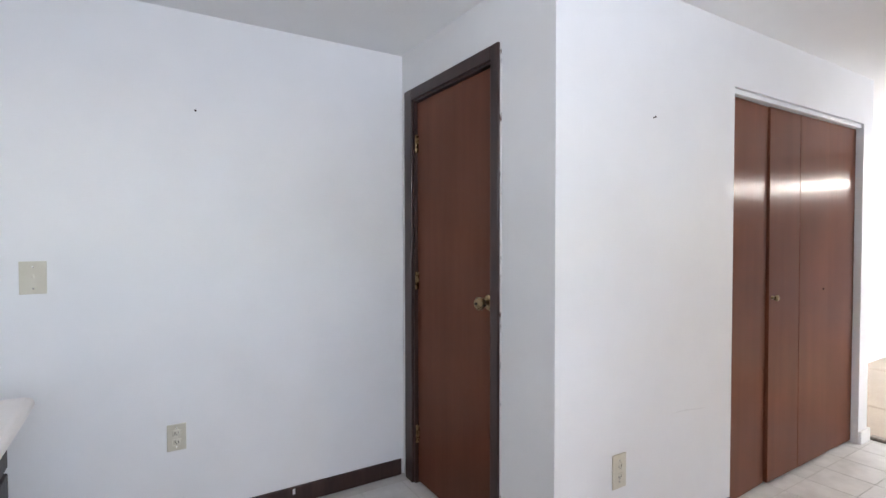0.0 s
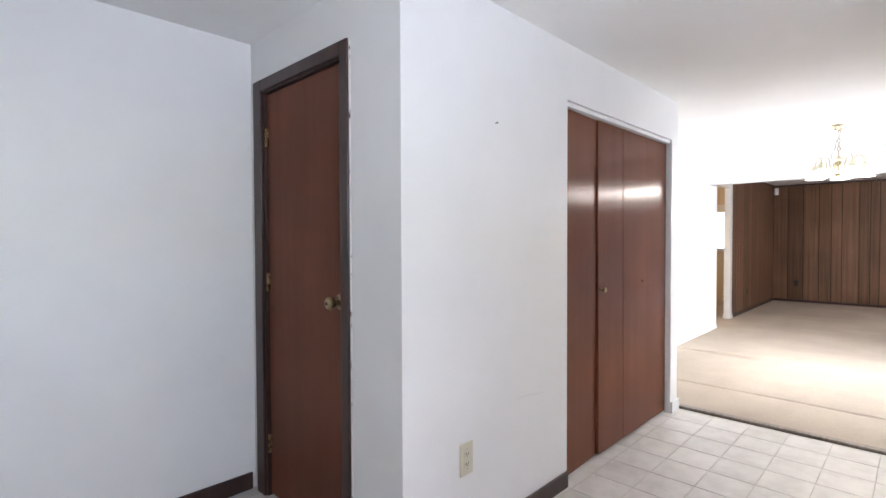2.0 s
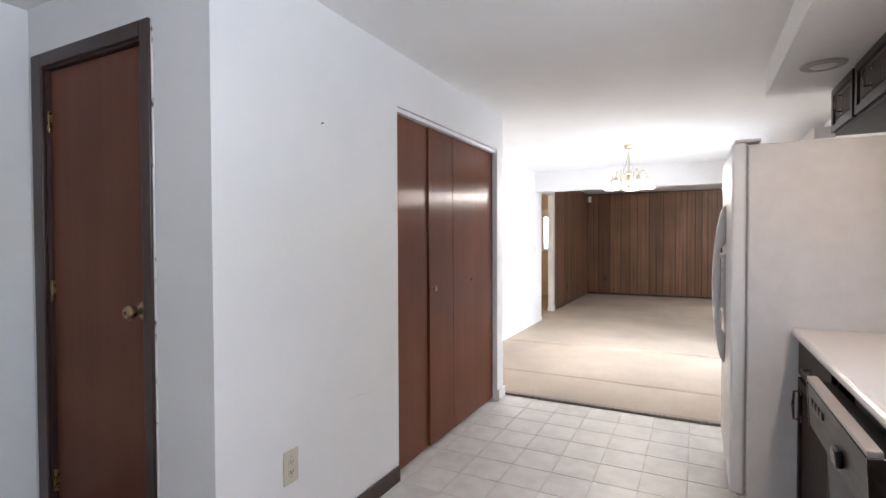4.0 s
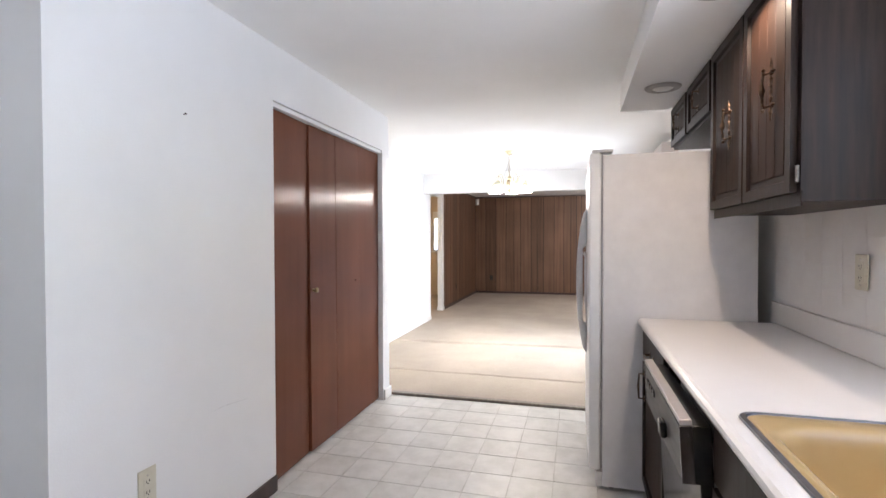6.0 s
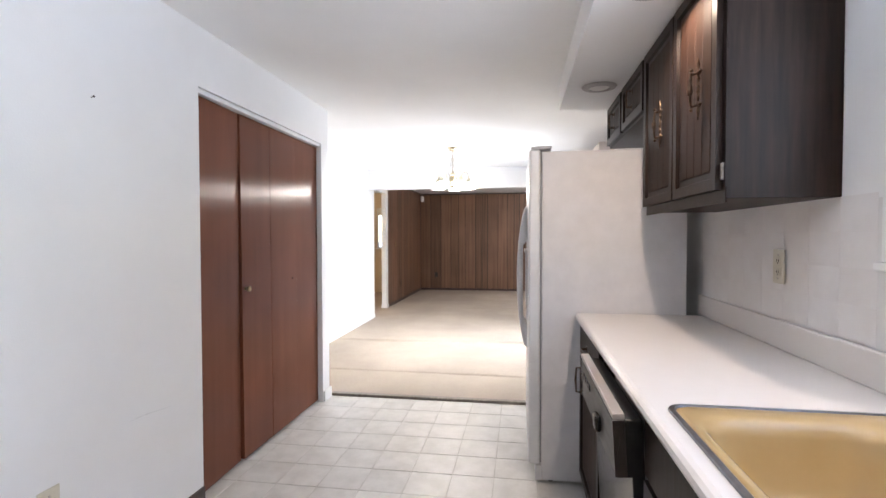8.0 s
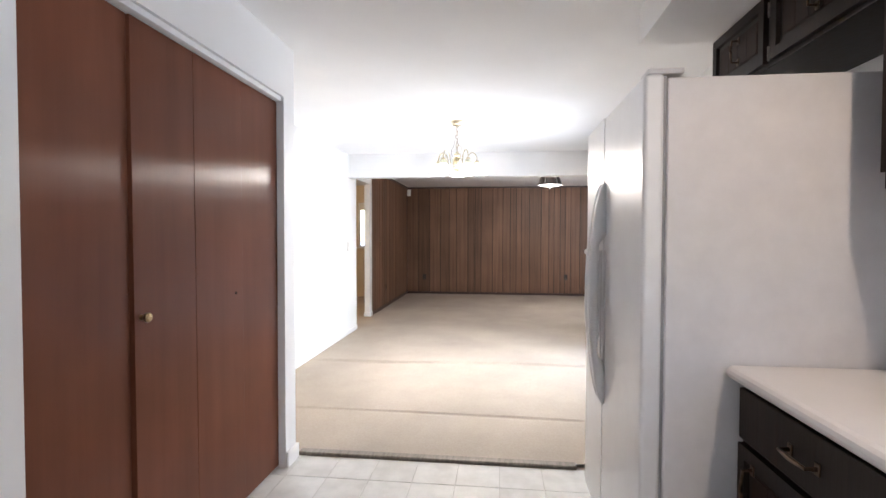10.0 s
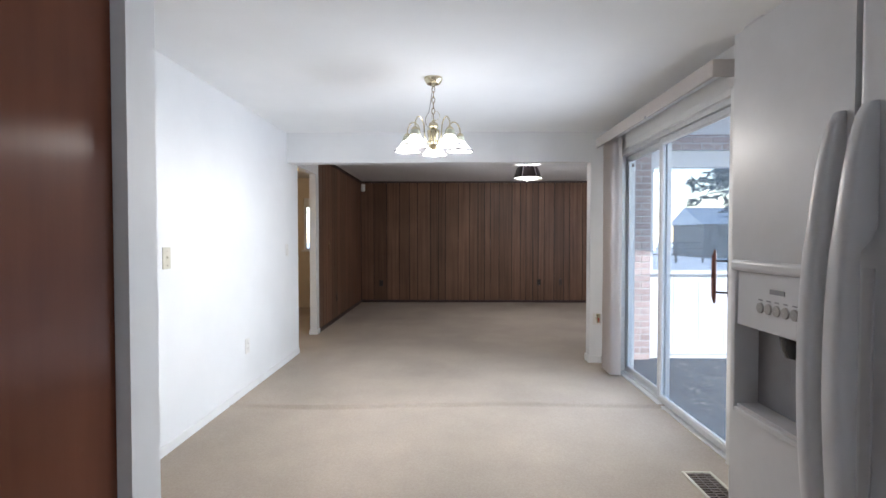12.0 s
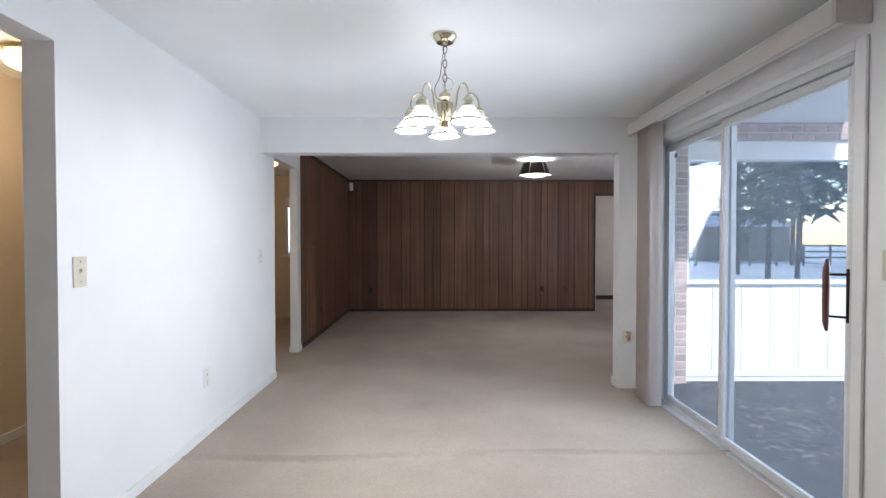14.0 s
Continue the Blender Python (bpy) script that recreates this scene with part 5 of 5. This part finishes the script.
def pine(x, y, h, seed, label):
    """A conifer: tapered trunk, drooping limbs and tufts of needles, with gaps."""
    rnd = random.Random(seed)
    t = thing("pine_tree", (x, y, -0.25), label, "tree", "yard pines")
    part("trunk", tube(bmesh.new(), [(x, y, -0.3), (x + 0.05, y, h * 0.4), (x, y + 0.08, h)], [0.026 * h * 0.5, 0.018 * h * 0.5, 0.015], 10), BARK, t)
    limbs, tufts = bmesh.new(), bmesh.new()
    for k in range(int(h * 7)):
        s = rnd.random() ** 0.8
        z = h * (0.34 + 0.64 * s)
        ln = (1 - s) ** 0.8 * h * 0.30 * rnd.uniform(0.55, 1.1) + 0.25
        a = rnd.uniform(0, 2 * math.pi)
        u = Vector((math.cos(a), math.sin(a), 0))
        p, q = Vector((x, y, z)), Vector((x, y, z - ln * 0.22)) + u * ln
        tube(limbs, [p, (p + q) / 2 + Vector((0, 0, 0.06 * ln)), q], [0.03, 0.02, 0.006], 4)
        for j in range(7):
            f = 0.3 + 0.75 * j / 6
            c = p.lerp(q, min(f, 1.0)) + Vector((rnd.gauss(0, 0.10), rnd.gauss(0, 0.10), rnd.gauss(0, 0.06))) * (0.6 + ln * 0.4)
            for _ in range(6):
                d = (u * rnd.uniform(0.2, 1) + Vector((rnd.gauss(0, 0.6), rnd.gauss(0, 0.6), rnd.gauss(-0.15, 0.35)))).normalized()
                w = d.cross(Vector((rnd.gauss(0, 1), rnd.gauss(0, 1), rnd.gauss(0, 1)))).normalized() * 0.07
                L = rnd.uniform(0.25, 0.55)
                tufts.faces.new([tufts.verts.new(v) for v in (c - w, c + w, c + d * L)])
    part("limbs", limbs, BARK, t)
    part("crown", tufts, NEEDLE, t, "dark green needle tufts", smooth=False)


for _k, (_x, _y, _h) in enumerate(((-4.0, -11.3, 7.5), (-8.0, -12.6, 9.0), (0.6, -9.0, 5.2), (-15.5, -20.5, 11.0), (-21.0, -25.0, 12.0))):
    pine(_x, _y, _h, _k + 1, "tall dark green pine in the snowy yard" if _h > 8 else "young dark green pine with gaps in the snow")


def fence():
    f = thing("yard_fence", (-15, -18, -0.25), "weathered wooden rail fence across the snowy yard", "fence")
    for k in range(18):
        part("post", B(-15.05, -14.95, -32 + 1.6 * k - 0.05, -32 + 1.6 * k + 0.05, -0.26, 1.05), FENCEW, f)
    for z in (0.25, 0.6, 0.95):
        part("rail", B(-14.98, -14.94, -32, -4.8, z - 0.05, z + 0.05), FENCEW, f)


fence()


def shed():
    s = thing("garden_shed", (-24, -21, -0.25), "weathered wooden garden shed beyond the fence under snow", "shed")
    part("wall", B(-27, -22, -25, -18, -0.26, 2.3), FENCEW, s)
    bm = bmesh.new()
    v = [bm.verts.new(p) for p in ((-27.3, -25.3, 2.25), (-21.7, -25.3, 2.25), (-21.7, -17.7, 2.25), (-27.3, -17.7, 2.25), (-24.5, -25.3, 3.6), (-24.5, -17.7, 3.6))]
    for q in ((0, 4, 5, 3), (1, 2, 5, 4), (0, 1, 4), (2, 3, 5), (0, 3, 2, 1)):
        bm.faces.new([v[k] for k in q])
    part("roof", bm, SNOW, s, "snow covered roof")
    part("door", B(-21.995, -21.96, -22, -21, -0.25, 1.8), BARK, s)


shed()


def leaf_litter():
    rnd = random.Random(5)
    bm = bmesh.new()
    for _ in range(3200):
        x, y = rnd.uniform(5.6, 9.40), rnd.uniform(-4.1, -1.2)
        if noise.noise(Vector((x * 1.4, y * 1.4, 2))) < -0.12:
            continue
        a, s = rnd.uniform(0, 6.28), rnd.uniform(0.012, 0.036)
        c = Vector((x, y, 0.016 + rnd.uniform(0, 0.012)))
        u, v = Vector((math.cos(a), math.sin(a), rnd.uniform(-0.3, 0.3))) * s, Vector((-math.sin(a), math.cos(a), rnd.uniform(-0.3, 0.3))) * s * 0.5
        bm.faces.new([bm.verts.new(p) for p in (c - u, c - v, c + u, c + v)])
    o = part("fallen_leaves", bm, LEAF_DRY, smooth=False)
    tagged(o, "dry brown leaves scattered on the patio slab", "leaves", "", "stuff")


leaf_litter()


# ---- pieces: bricks, panel boards, tiles ----
def brick_wall():
    """Bricks of the outer wall above and beside the bay window."""
    g = setting("wall_brick_bay", box(B(9.40, 9.478, -3.30, -1.43, 2.172, 2.61), 9.40, 9.478, -1.428, YS - 0.163, 0.0, 2.60), MORTAR, "red brick wall with pale mortar above the window unit", "wall", smooth=False)
    full = mesh_from(B(-0.008, 0.0, -0.096, 0.096, -0.0285, 0.0285, bevel=0.003, seg=1), "brick", BRICK)
    half = mesh_from(B(-0.008, 0.0, -0.046, 0.046, -0.0285, 0.0285, bevel=0.003, seg=1), "brick", BRICK)

    def lay(y, z, me):
        ob = new("brick", me)
        ob.parent = g
        ob.location = (9.399, y, z)

    row = 0
    z = 0.045
    while z < 2.56:
        off = 0.0 if row % 2 else 0.102
        y = -1.43 + 0.10
        if row % 2:
            lay(-1.43 + 0.048, z, half)
            lay(-1.43 + 0.20, z, full)
        else:
            lay(-1.43 + 0.098, z, full)
            lay(-1.43 + 0.25, z, half)
        if z > 2.19:
            k = 0
            while -1.53 - off - 0.204 * k > -3.22:
                lay(-1.53 - off - 0.204 * k, z, full)
                k += 1
        z += 0.0675
        row += 1


brick_wall()


def panel_boards():
    """Random-width walnut boards on the back wall and the side wall, each proud of dark grooves."""
    rnd = random.Random(11)
    widths = (0.11, 0.13, 0.16, 0.19, 0.22, 0.14, 0.17, 0.25)
    back = bpy.data.objects["wall_panel_back"]
    side = bpy.data.objects["wall_panel_side"]
    y = YP
    while y > -3.29:
        w = min(rnd.choice(widths), y + 3.30)
        spans = [(0.061, HL - 0.031)]
        if y - w < -2.0 and y > -2.88:
            if y > -2.0 > y - w:
                w = y + 2.0
            elif y - w < -2.88:
                w = y + 2.88
                spans = [(2.12, HL - 0.031)]
            else:
                spans = [(2.12, HL - 0.031)]
        if w > 0.012:
            for a, b in spans:
                o = part("panel_board", B(XB, XB + 0.0075, y - w + 0.0048, y - 0.0048, a, b, bevel=0.002, seg=1), PANEL, back)
        y -= w
    x = 10.795
    while x < XB - 0.03:
        w = min(rnd.choice(widths), XB - x)
        if w > 0.012:
            part("panel_board", B(x + 0.0048, x + w - 0.0048, YP, YP + 0.0075, 0.061, HL - 0.031, bevel=0.002, seg=1), PANEL, side)
        x += w


panel_boards()


def backsplash():
    """Glazed tiles between counter and wall cabinet."""
    base = setting("wall_backsplash", B(3.36, 4.64, YS, YS + 0.003, 1.017, 1.409), TILEJOINT, "off-white glazed wall tiles above the counter", "wall", smooth=False)
    me = mesh_from(B(-0.0762, 0.0762, 0.0, 0.0005, -0.0502, 0.0502, bevel=0.0003, seg=1), "wall_tile", BACKSPLASH)
    for k in range(8):
        for j in range(4):
            if 3.48 + 0.153 * k < 4.62 and 1.07 + 0.1015 * j < 1.40:
                ob = new("wall_tile", me)
                ob.parent = base
                ob.location = (3.48 + 0.153 * k, YS + 0.0031, 1.068 + 0.1015 * j)


backsplash()


def vinyl_tiles():
    """Square vinyl tiles of the kitchen floor."""
    sx, sy = 0.2385, 0.2285
    me = mesh_from(B(-sx / 2 + 0.002, sx / 2 - 0.002, -sy / 2 + 0.002, sy / 2 - 0.002, -0.003, 0.0, bevel=0.0012, seg=1), "floor_tile", VINYL)
    rest = bmesh.new()
    made = 0
    for i in range(-17, 6):
        for j in range(-8, 11):
            x, y = 4.635 + sx * (i + 0.5), 0.573 + sy * (j + 0.5)
            if x - sx / 2 > 5.80 or x - sx / 2 < 0.9 or y + sy / 2 > YB + 0.02 or y - sy / 2 < YS:
                continue
            if (y > YN + 0.2 and x > XN + 0.15) or (x > 5.75 and y < -0.1):
                continue
            if x > 1.5 and y > -0.42 and made < 298:
                ob = new("floor_tile", me)
                ob.parent = floor
                ob.location = (x, y, 0)
                made += 1
            else:
                box(rest, x - sx / 2 + 0.002, x + sx / 2 - 0.002, y - sy / 2 + 0.002, y + sy / 2 - 0.002, -0.003, 0.0)
    tagged(part("floor_tiles_rest", rest, VINYL, floor), kind="stuff")


vinyl_tiles()
